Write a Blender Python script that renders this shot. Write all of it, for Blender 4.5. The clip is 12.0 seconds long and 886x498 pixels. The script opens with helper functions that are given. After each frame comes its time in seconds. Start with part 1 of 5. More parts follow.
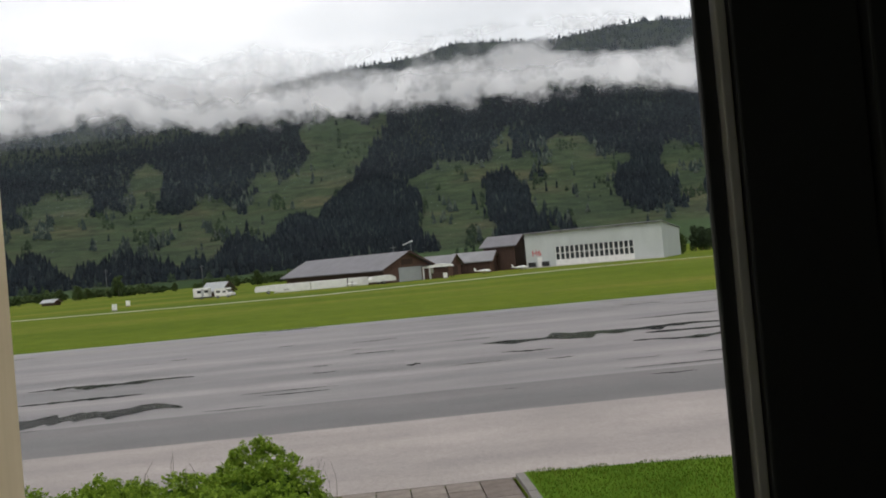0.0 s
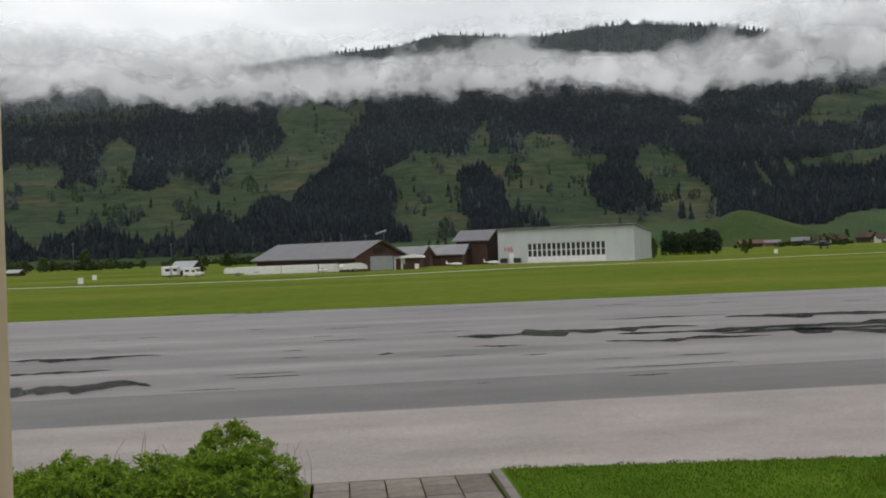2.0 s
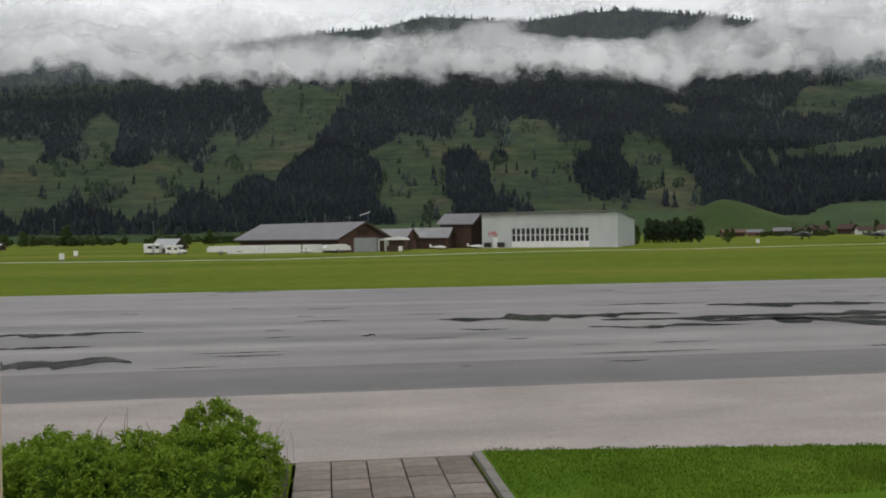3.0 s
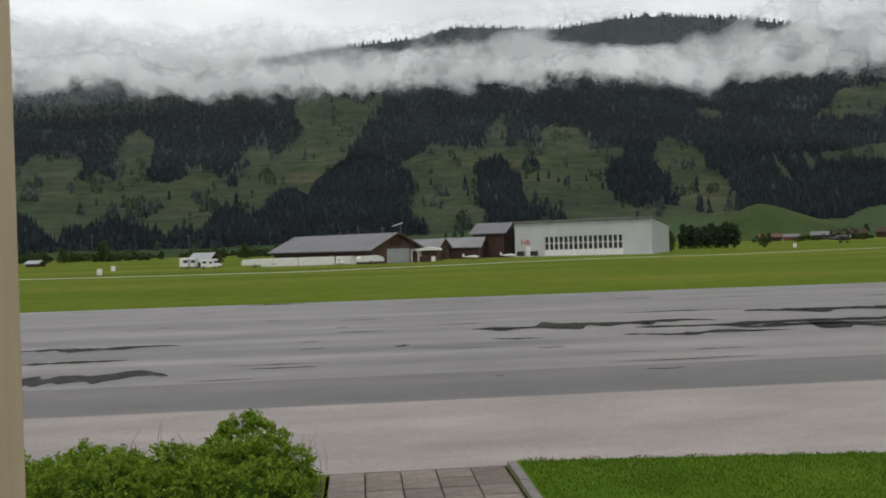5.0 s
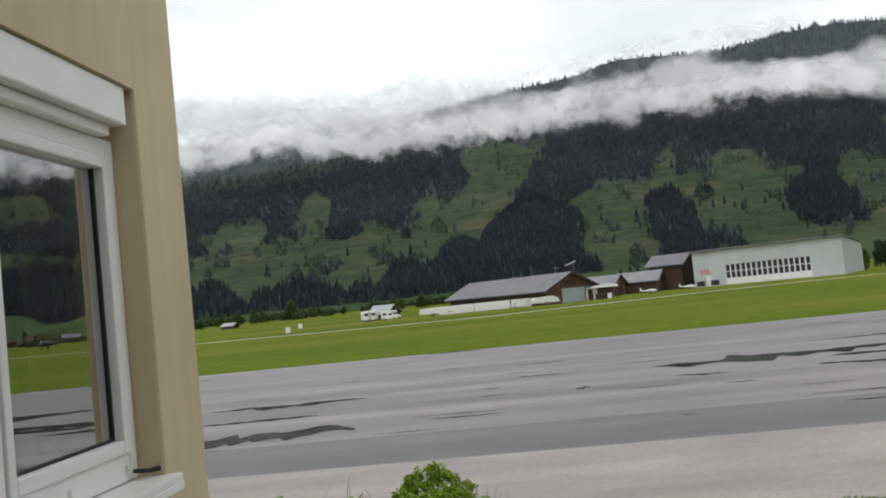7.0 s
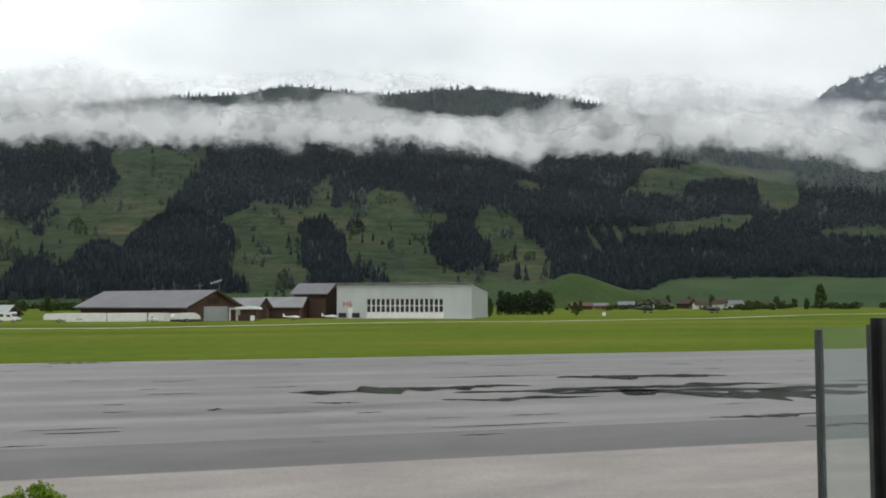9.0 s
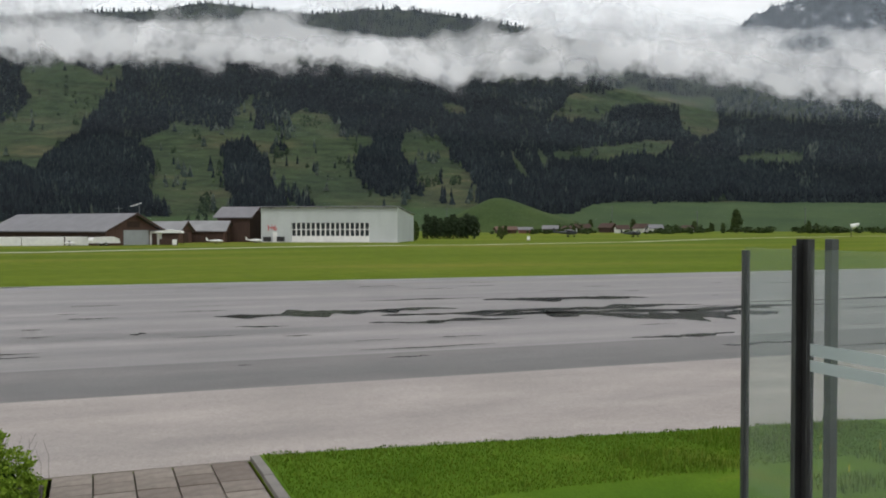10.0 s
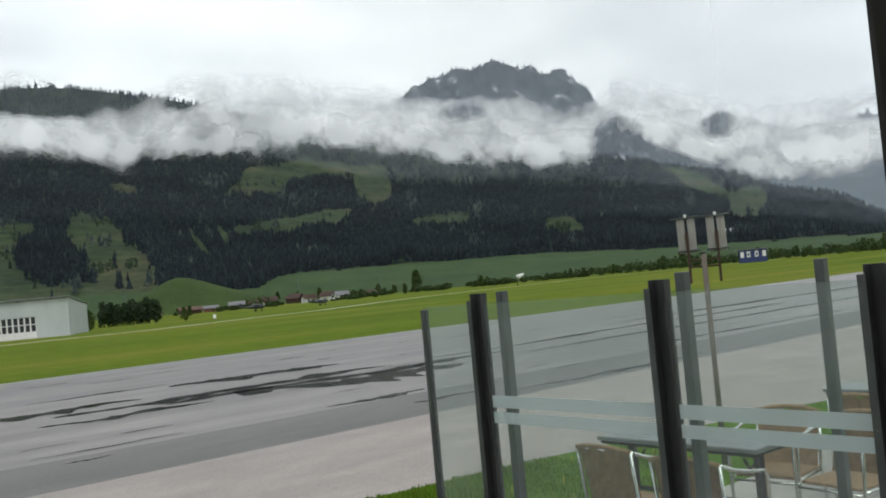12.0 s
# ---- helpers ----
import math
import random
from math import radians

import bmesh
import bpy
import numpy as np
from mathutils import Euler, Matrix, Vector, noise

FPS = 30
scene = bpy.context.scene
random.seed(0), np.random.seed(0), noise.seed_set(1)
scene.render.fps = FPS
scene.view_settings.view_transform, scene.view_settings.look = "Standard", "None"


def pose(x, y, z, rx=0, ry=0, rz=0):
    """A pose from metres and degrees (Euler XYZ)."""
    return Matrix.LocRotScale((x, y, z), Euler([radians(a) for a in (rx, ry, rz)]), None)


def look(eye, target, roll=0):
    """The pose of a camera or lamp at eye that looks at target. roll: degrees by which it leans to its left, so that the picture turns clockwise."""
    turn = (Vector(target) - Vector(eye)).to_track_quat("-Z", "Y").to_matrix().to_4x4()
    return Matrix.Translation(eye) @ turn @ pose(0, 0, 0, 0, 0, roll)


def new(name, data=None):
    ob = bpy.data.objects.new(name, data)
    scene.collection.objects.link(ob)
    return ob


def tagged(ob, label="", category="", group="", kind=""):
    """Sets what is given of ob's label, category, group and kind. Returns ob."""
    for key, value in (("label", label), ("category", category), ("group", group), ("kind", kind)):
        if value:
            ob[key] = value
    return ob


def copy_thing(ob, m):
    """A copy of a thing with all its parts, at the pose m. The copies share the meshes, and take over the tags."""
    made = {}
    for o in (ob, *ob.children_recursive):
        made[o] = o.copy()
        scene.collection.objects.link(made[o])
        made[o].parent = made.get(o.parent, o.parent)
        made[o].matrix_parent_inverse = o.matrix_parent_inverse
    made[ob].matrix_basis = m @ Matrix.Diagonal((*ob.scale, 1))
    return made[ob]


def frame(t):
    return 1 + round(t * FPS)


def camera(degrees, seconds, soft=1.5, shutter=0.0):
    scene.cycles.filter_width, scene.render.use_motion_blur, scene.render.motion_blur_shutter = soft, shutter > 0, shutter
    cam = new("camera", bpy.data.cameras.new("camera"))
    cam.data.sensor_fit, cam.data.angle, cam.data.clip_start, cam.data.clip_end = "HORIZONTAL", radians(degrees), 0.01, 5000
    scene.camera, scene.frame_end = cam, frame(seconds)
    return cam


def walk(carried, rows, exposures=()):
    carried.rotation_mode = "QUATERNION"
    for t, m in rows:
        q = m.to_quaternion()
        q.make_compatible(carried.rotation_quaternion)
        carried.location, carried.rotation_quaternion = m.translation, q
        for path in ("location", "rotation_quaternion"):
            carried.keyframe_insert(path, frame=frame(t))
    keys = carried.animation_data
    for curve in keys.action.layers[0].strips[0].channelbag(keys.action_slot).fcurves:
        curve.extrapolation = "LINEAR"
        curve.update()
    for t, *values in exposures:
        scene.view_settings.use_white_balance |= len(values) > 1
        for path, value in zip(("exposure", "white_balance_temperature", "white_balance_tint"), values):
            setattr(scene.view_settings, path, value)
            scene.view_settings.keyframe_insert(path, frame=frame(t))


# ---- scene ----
cam = camera(51.11, 12.0, soft=1.85)
walk(cam, [
    (0, pose(0.164, -0.179, 3.006, 90.74, 5.06, -4.37)),
    (0.3, pose(0.117, -0.149, 2.999, 90.10, 2.99, -4.71)),
    (0.5, pose(0.078, -0.097, 2.998, 89.50, 1.92, -4.84)),
    (1, pose(0.055, -0.043, 3.021, 89.25, 1.10, -3.47)),
    (1.5, pose(-0.000, -0.000, 3.000, 89.76, 1.33, -5.08)),
    (2, pose(-0.030, 0.029, 2.996, 90.13, 1.99, -6.16)),
    (2.5, pose(-0.033, 0.002, 2.995, 89.07, 1.43, -6.69)),
    (3, pose(-0.060, 0.004, 2.992, 89.06, 0.81, -7.16)),
    (5, pose(-0.024, 0.091, 2.972, 89.72, 1.75, -5.13)),
    (5.5, pose(0.012, 0.105, 3.014, 91.22, 1.01, 0.29)),
    (6, pose(0.057, 0.086, 3.005, 92.06, 0.13, 3.12)),
    (6.5, pose(0.066, 0.136, 3.006, 91.97, 2.71, 7.76)),
    (7, pose(0.029, 0.164, 3.025, 93.01, 5.79, 5.66)),
    (7.5, pose(-0.013, 0.130, 3.000, 94.98, 3.88, -1.82)),
    (9.5, pose(0.015, 0.291, 3.025, 91.07, 0.25, -18.42)),
    (10, pose(-0.021, 0.340, 3.001, 88.64, 0.03, -20.68)),
    (10.5, pose(0.069, 0.390, 3.013, 89.22, -0.13, -21.61)),
    (11, pose(0.039, 0.425, 3.017, 91.04, -0.17, -20.96)),
    (11.5, pose(0.155, 0.436, 3.016, 91.06, 1.07, -21.73)),
    (11.8, pose(0.134, 0.456, 3.019, 92.54, 4.20, -31.77)),
    (12, pose(0.181, 0.546, 3.007, 92.16, 5.25, -39.86)),
], exposures=[(0.0, 0.1, 6500, 11), (1.0, 0.1, 6500, 11), (1.6, -0.02, 6500, 10), (2.5, -0.05, 6500, 10), (4.5, -0.07, 6500, 10), (5.5, -0.04, 6500, 9), (6.5, 0.27, 6450, 8), (7.5, 0.23, 6400, 7), (9.5, 0.12, 6380, 6), (10.0, 0.2, 6420, 9), (10.5, 0.22, 6400, 8), (12.0, 0.22, 6300, 5)])

# ---------- light ----------
world = bpy.data.worlds.new("overcast_sky")
scene.world = world
world.use_nodes = True
wn, wl = world.node_tree.nodes, world.node_tree.links
wn.clear()
w_out = wn.new("ShaderNodeOutputWorld")
w_bg = wn.new("ShaderNodeBackground")
w_sky = wn.new("ShaderNodeTexSky")
w_sky.sky_type = "NISHITA"
w_sky.sun_disc = False
w_sky.sun_elevation = radians(52)
w_sky.sun_rotation = radians(200)
w_co = wn.new("ShaderNodeTexCoord")
w_map = wn.new("ShaderNodeMapping")
w_map.inputs["Scale"].default_value = (1.0, 1.0, 3.2)
w_no = wn.new("ShaderNodeTexNoise")
w_no.inputs["Scale"].default_value = 3.1
w_no.inputs["Detail"].default_value = 7
w_no.inputs["Roughness"].default_value = 0.5
w_ra = wn.new("ShaderNodeValToRGB")
w_ra.color_ramp.elements[0].position = 0.36
w_ra.color_ramp.elements[0].color = (7.0, 7.1, 7.15, 1)
w_ra.color_ramp.elements[1].position = 0.62
w_ra.color_ramp.elements[1].color = (9.9, 9.85, 9.75, 1)
w_mix = wn.new("ShaderNodeMixRGB")
w_mix.inputs[0].default_value = 0.95
wl.new(w_co.outputs["Generated"], w_map.inputs["Vector"])
wl.new(w_map.outputs[0], w_no.inputs["Vector"])
wl.new(w_no.outputs["Fac"], w_ra.inputs[0])
wl.new(w_sky.outputs[0], w_mix.inputs[1])
wl.new(w_ra.outputs[0], w_mix.inputs[2])
# the overcast is a little brighter to the side where the sun stands behind it
w_dot = wn.new("ShaderNodeVectorMath")
w_dot.operation = "DOT_PRODUCT"
w_dot.inputs[1].default_value = (-0.28, 0.88, 0.38)
w_gr = wn.new("ShaderNodeMapRange")
w_gr.inputs["From Min"].default_value = 0.55
w_gr.inputs["From Max"].default_value = 1.0
w_gr.inputs["To Min"].default_value = 0.9
w_gr.inputs["To Max"].default_value = 1.14
w_sc = wn.new("ShaderNodeVectorMath")
w_sc.operation = "SCALE"
wl.new(w_co.outputs["Generated"], w_dot.inputs[0])
wl.new(w_dot.outputs["Value"], w_gr.inputs["Value"])
wl.new(w_mix.outputs[0], w_sc.inputs[0])
wl.new(w_gr.outputs[0], w_sc.inputs["Scale"])
wl.new(w_sc.outputs["Vector"], w_bg.inputs["Color"])
w_bg.inputs["Strength"].default_value = 0.1
wl.new(w_bg.outputs[0], w_out.inputs["Surface"])

sun = new("sun", bpy.data.lights.new("sun", "SUN"))
sun.data.energy = 0.7
sun.data.angle = radians(25)
sun.data.color = (1.0, 0.97, 0.92)
sun.matrix_basis = look((-40, -70, 110), (0, 0, 0))


# ---------- materials ----------
class Mat:
    """A node material with a principled shader and small helpers."""

    def __init__(self, name, rough=0.7, metal=0.0, spec=0.5):
        self.m = bpy.data.materials.new(name)
        self.m.use_nodes = True
        self.t = self.m.node_tree
        self.b = self.t.nodes["Principled BSDF"]
        self.b.inputs["Roughness"].default_value = rough
        self.b.inputs["Metallic"].default_value = metal
        self.b.inputs["Specular IOR Level"].default_value = spec

    def node(self, kind, **values):
        n = self.t.nodes.new(kind)
        for k, v in values.items():
            n.inputs[k.replace("_", " ")].default_value = v
        return n

    def link(self, a, b):
        self.t.links.new(a, b)

    def coords(self, scale=(1, 1, 1)):
        c = self.t.nodes.new("ShaderNodeTexCoord")
        mp = self.t.nodes.new("ShaderNodeMapping")
        mp.inputs["Scale"].default_value = scale
        self.link(c.outputs["Object"], mp.inputs["Vector"])
        return mp.outputs[0]

    def noise(self, scale, detail=5, stretch=(1, 1, 1), rough=0.55):
        n = self.node("ShaderNodeTexNoise", Scale=scale, Detail=detail, Roughness=rough)
        self.link(self.coords(stretch), n.inputs["Vector"])
        return n.outputs["Fac"]

    def ramp(self, src, stops):
        r = self.t.nodes.new("ShaderNodeValToRGB")
        e = r.color_ramp.elements
        while len(e) < len(stops):
            e.new(0.5)
        for i, (p, c) in enumerate(stops):
            e[i].position = p
            e[i].color = (*c, 1) if len(c) == 3 else c
        self.link(src, r.inputs[0])
        return r.outputs[0]

    def mix(self, fac, a, b, kind="MIX"):
        n = self.t.nodes.new("ShaderNodeMixRGB")
        n.blend_type = kind
        for i, v in enumerate((fac, a, b)):
            if isinstance(v, (int, float)):
                n.inputs[i].default_value = v
            elif isinstance(v, tuple):
                n.inputs[i].default_value = (*v, 1)
            else:
                self.link(v, n.inputs[i])
        return n.outputs[0]

    def color(self, src):
        if isinstance(src, tuple):
            self.b.inputs["Base Color"].default_value = (*src, 1)
        else:
            self.link(src, self.b.inputs["Base Color"])
        return self

    def bump(self, src, strength=0.3, distance=0.01):
        n = self.node("ShaderNodeBump", Strength=strength, Distance=distance)
        self.link(src, n.inputs["Height"])
        self.link(n.outputs[0], self.b.inputs["Normal"])
        return self

    def rough(self, src, lo, hi):
        n = self.node("ShaderNodeMapRange", To_Min=lo, To_Max=hi)
        self.link(src, n.inputs["Value"])
        self.link(n.outputs[0], self.b.inputs["Roughness"])
        return self

    def random(self):
        return self.t.nodes.new("ShaderNodeObjectInfo").outputs["Random"]

    def island(self):
        return self.t.nodes.new("ShaderNodeNewGeometry").outputs["Random Per Island"]


def plain(name, c, rough=0.6, metal=0.0, vary=0.18, scale=6.0, bump=0.1, dist=0.004, stretch=(1, 1, 1), fine=60.0, grain=0.1):
    """A surface of one colour with broad stains, fine grain and slight relief."""
    m = Mat(name, rough, metal)
    d = tuple(v * (1 - vary) for v in c)
    u = tuple(min(1, v * (1 + vary)) for v in c)
    a = m.ramp(m.noise(scale, 5, stretch), [(0.3, d), (0.7, u)])
    f = m.noise(fine, 4, stretch)
    g = m.ramp(f, [(0.3, (1 - grain,) * 3), (0.7, (1 + grain * 0.5,) * 3)])
    m.color(m.mix(1.0, a, g, "MULTIPLY"))
    m.bump(f, bump, dist)
    return m.m


def grass_material():
    m = Mat("meadow_grass", 0.95, spec=0.04)
    broad = m.ramp(m.noise(0.035, 6, (0.35, 1.2, 1)), [(0.34, (0.085, 0.138, 0.011)), (0.5, (0.122, 0.17, 0.015)), (0.66, (0.185, 0.19, 0.032))])
    mid = m.ramp(m.noise(0.6, 5), [(0.3, (0.8, 0.84, 0.8)), (0.7, (1.15, 1.1, 1.1))])
    fine = m.ramp(m.noise(14, 4), [(0.25, (0.6, 0.65, 0.6)), (0.75, (1.25, 1.2, 1.2))])
    m.color(m.mix(1.0, m.mix(1.0, broad, mid, "MULTIPLY"), fine, "MULTIPLY"))
    m.bump(m.noise(9, 5), 0.6, 0.05)
    return m.m


def lawn_material():
    m = Mat("mown_lawn", 0.95, spec=0.04)
    broad = m.ramp(m.noise(0.45, 5), [(0.35, (0.065, 0.135, 0.01)), (0.6, (0.095, 0.17, 0.014)), (0.78, (0.17, 0.175, 0.03))])
    fine = m.ramp(m.noise(30, 4), [(0.25, (0.75, 0.78, 0.72)), (0.75, (1.15, 1.12, 1.1))])
    m.color(m.mix(1.0, broad, fine, "MULTIPLY"))
    m.bump(m.noise(25, 4), 0.6, 0.03)
    return m.m


def asphalt_material(name, c, wet, k=1.0):
    """Damp asphalt: aggregate, long streaks along the runway, stains and uneven sheen."""
    m = Mat(name, 0.5, spec=0.5)
    streak = m.noise(0.32, 6, (0.16, 1.9, 1))
    base = m.ramp(streak, [(0.36, tuple(v * (1 - 0.36 * k) for v in c)), (0.5, c), (0.63, tuple(v * (1 + 0.4 * k) for v in c))])
    lane = m.ramp(m.noise(0.14, 3, (0.03, 2.2, 1)), [(0.36, (1 - 0.2 * k,) * 3), (0.62, (1 + 0.15 * k,) * 3)])
    base = m.mix(1.0, base, lane, "MULTIPLY")
    blot = m.ramp(m.noise(0.9, 6, (0.5, 1, 1)), [(0.3, (0.82, 0.82, 0.82)), (0.7, (1.1, 1.1, 1.1))])
    grit = m.noise(110, 3)
    gritc = m.ramp(grit, [(0.3, (0.72, 0.72, 0.72)), (0.72, (1.3, 1.3, 1.28))])
    peb = m.ramp(m.noise(24, 5, (1, 1, 1), 0.7), [(0.34, (0.78, 0.78, 0.78)), (0.66, (1.16, 1.16, 1.15))])
    base = m.mix(1.0, base, peb, "MULTIPLY")
    m.color(m.mix(1.0, m.mix(1.0, base, blot, "MULTIPLY"), gritc, "MULTIPLY"))
    m.rough(streak, *wet)
    m.bump(grit, 0.25, 0.004)
    return m.m


def plaster_material():
    m = Mat("ochre_plaster", 0.88, spec=0.2)
    a = m.ramp(m.noise(1.4, 6), [(0.3, (0.58, 0.475, 0.31)), (0.7, (0.68, 0.565, 0.38))])
    run = m.ramp(m.noise(3.5, 5, (4, 4, 0.25)), [(0.35, (0.96, 0.955, 0.95)), (0.6, (1.02, 1.02, 1.02))])
    grain = m.noise(260, 3)
    m.color(m.mix(1.0, a, run, "MULTIPLY"))
    m.bump(grain, 0.35, 0.002)
    return m.m


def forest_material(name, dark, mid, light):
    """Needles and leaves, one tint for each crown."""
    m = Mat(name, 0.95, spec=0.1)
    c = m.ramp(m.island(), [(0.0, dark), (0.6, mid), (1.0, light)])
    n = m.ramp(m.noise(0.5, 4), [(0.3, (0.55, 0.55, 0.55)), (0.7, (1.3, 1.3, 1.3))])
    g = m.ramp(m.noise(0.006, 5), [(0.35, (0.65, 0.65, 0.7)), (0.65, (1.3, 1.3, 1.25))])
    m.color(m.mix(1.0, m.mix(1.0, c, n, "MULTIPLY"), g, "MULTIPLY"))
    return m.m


def hill_material():
    """Forest floor and alpine pasture; the pastures follow a painted mask."""
    m = Mat("hill_ground", 0.95, spec=0.1)
    at = m.t.nodes.new("ShaderNodeAttribute")
    at.attribute_name = "pasture"
    g = m.ramp(m.noise(0.009, 6), [(0.3, (0.024, 0.043, 0.018)), (0.5, (0.037, 0.057, 0.022)), (0.66, (0.076, 0.074, 0.037))])
    d = m.ramp(m.noise(0.045, 8, (1, 1, 1), 0.68), [(0.3, (0.28, 0.36, 0.33)), (0.5, (0.8, 0.85, 0.8)), (0.72, (1.35, 1.28, 1.2))])
    p = m.mix(1.0, g, d, "MULTIPLY")
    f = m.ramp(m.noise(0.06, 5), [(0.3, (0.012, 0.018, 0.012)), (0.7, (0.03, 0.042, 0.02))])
    low = m.t.nodes.new("ShaderNodeAttribute")
    low.attribute_name = "field"
    hay = m.ramp(m.noise(0.02, 5), [(0.3, (0.03, 0.058, 0.021)), (0.7, (0.05, 0.082, 0.028))])
    m.color(m.mix(low.outputs["Fac"], m.mix(at.outputs["Fac"], f, p), hay))
    return m.m


def crag_material():
    """Broken rock and dark dwarf forest."""
    m = Mat("crag", 0.95, spec=0.1)
    c = m.ramp(m.noise(0.02, 7, (1, 1, 0.6), 0.65), [(0.42, (0.006, 0.009, 0.011)), (0.53, (0.03, 0.036, 0.04)), (0.6, (0.1, 0.105, 0.11)), (0.68, (0.4, 0.41, 0.42))])
    m.color(c)
    return m.m


def cloud_material(name, seed, density):
    """Low cloud: a soft veil that scatters the light of the whole sky, torn by noise."""
    m = Mat(name)
    t = m.t
    t.nodes.remove(m.b)
    out = t.nodes["Material Output"]
    uv = t.nodes.new("ShaderNodeUVMap")
    uv.uv_map = "veil"
    sep = t.nodes.new("ShaderNodeSeparateXYZ")
    m.link(uv.outputs[0], sep.inputs[0])

    def math_node(op, a, b=0.0, clamp=False):
        n = t.nodes.new("ShaderNodeMath")
        n.operation, n.use_clamp = op, clamp
        for i, v in enumerate((a, b)):
            if isinstance(v, (int, float)):
                n.inputs[i].default_value = v
            else:
                m.link(v, n.inputs[i])
        return n.outputs[0]

    def cloud_noise(scale, detail, stretch, shift, rough=0.55):
        n = m.node("ShaderNodeTexNoise", Scale=scale, Detail=detail, Roughness=rough)
        mp = t.nodes.new("ShaderNodeMapping")
        mp.inputs["Scale"].default_value = stretch
        mp.inputs["Location"].default_value = (shift, shift * 0.37, shift * 0.71)
        m.link(uv.outputs[0], mp.inputs["Vector"])
        m.link(mp.outputs[0], n.inputs["Vector"])
        return n.outputs["Fac"]

    big = cloud_noise(1.0, 4, (9, 1.3, 1), seed, 0.45)
    small = cloud_noise(1.0, 5, (20, 2.6, 1), seed + 7, 0.48)
    fine = cloud_noise(1.0, 4, (60, 8.0, 1), seed + 3, 0.45)
    soft = cloud_noise(1.0, 5, (22, 3.0, 1), seed + 11, 0.48)
    rise = t.nodes.new("ShaderNodeMapRange")
    rise.interpolation_type = "SMOOTHSTEP"
    rise.inputs["From Min"].default_value = 0.0
    rise.inputs["From Max"].default_value = 0.5
    m.link(sep.outputs[1], rise.inputs["Value"])
    fall = t.nodes.new("ShaderNodeMapRange")
    fall.interpolation_type = "SMOOTHSTEP"
    fall.inputs["From Min"].default_value = 1.0
    fall.inputs["From Max"].default_value = 0.35
    m.link(sep.outputs[1], fall.inputs["Value"])
    body = math_node("MULTIPLY", rise.outputs[0], fall.outputs[0])
    tear = t.nodes.new("ShaderNodeAttribute")
    tear.attribute_name = "tear"
    s = math_node("ADD", math_node("MULTIPLY", big, 2.6), math_node("MULTIPLY", small, 3.6))
    s = math_node("ADD", s, math_node("MULTIPLY", fine, 1.1))
    calm = t.nodes.new("ShaderNodeMapRange")
    calm.inputs["From Min"].default_value = 0.3
    calm.inputs["From Max"].default_value = 0.85
    calm.inputs["To Min"].default_value = 1.0
    calm.inputs["To Max"].default_value = 0.3
    m.link(sep.outputs[1], calm.inputs["Value"])
    s = math_node("MULTIPLY", math_node("SUBTRACT", s, 3.65), calm.outputs[0])
    s = math_node("ADD", s, math_node("MULTIPLY", math_node("SUBTRACT", body, 0.5), 1.7))
    s = math_node("SUBTRACT", s, math_node("MULTIPLY", tear.outputs["Fac"], 1.05))
    a = math_node("MULTIPLY", math_node("ADD", s, 0.45), 0.72, True)
    a = math_node("MULTIPLY", a, math_node("MULTIPLY", body, 1.9, True), True)
    a = math_node("MULTIPLY", a, density, True)
    up = t.nodes.new("ShaderNodeCombineXYZ")
    up.inputs[2].default_value = 1.0
    down = t.nodes.new("ShaderNodeCombineXYZ")
    down.inputs[2].default_value = -1.0
    tone = m.ramp(soft, [(0.34, (0.63, 0.64, 0.655)), (0.64, (0.97, 0.97, 0.975))])
    dif = t.nodes.new("ShaderNodeBsdfDiffuse")
    tra = t.nodes.new("ShaderNodeBsdfTranslucent")
    m.link(tone, dif.inputs["Color"])
    m.link(tone, tra.inputs["Color"])
    m.link(up.outputs[0], dif.inputs["Normal"])
    m.link(down.outputs[0], tra.inputs["Normal"])
    add = t.nodes.new("ShaderNodeAddShader")
    m.link(dif.outputs[0], add.inputs[0])
    m.link(tra.outputs[0], add.inputs[1])
    clear = t.nodes.new("ShaderNodeBsdfTransparent")
    mx = t.nodes.new("ShaderNodeMixShader")
    m.link(a, mx.inputs[0])
    m.link(clear.outputs[0], mx.inputs[1])
    m.link(add.outputs[0], mx.inputs[2])
    m.link(mx.outputs[0], out.inputs["Surface"])
    return m.m


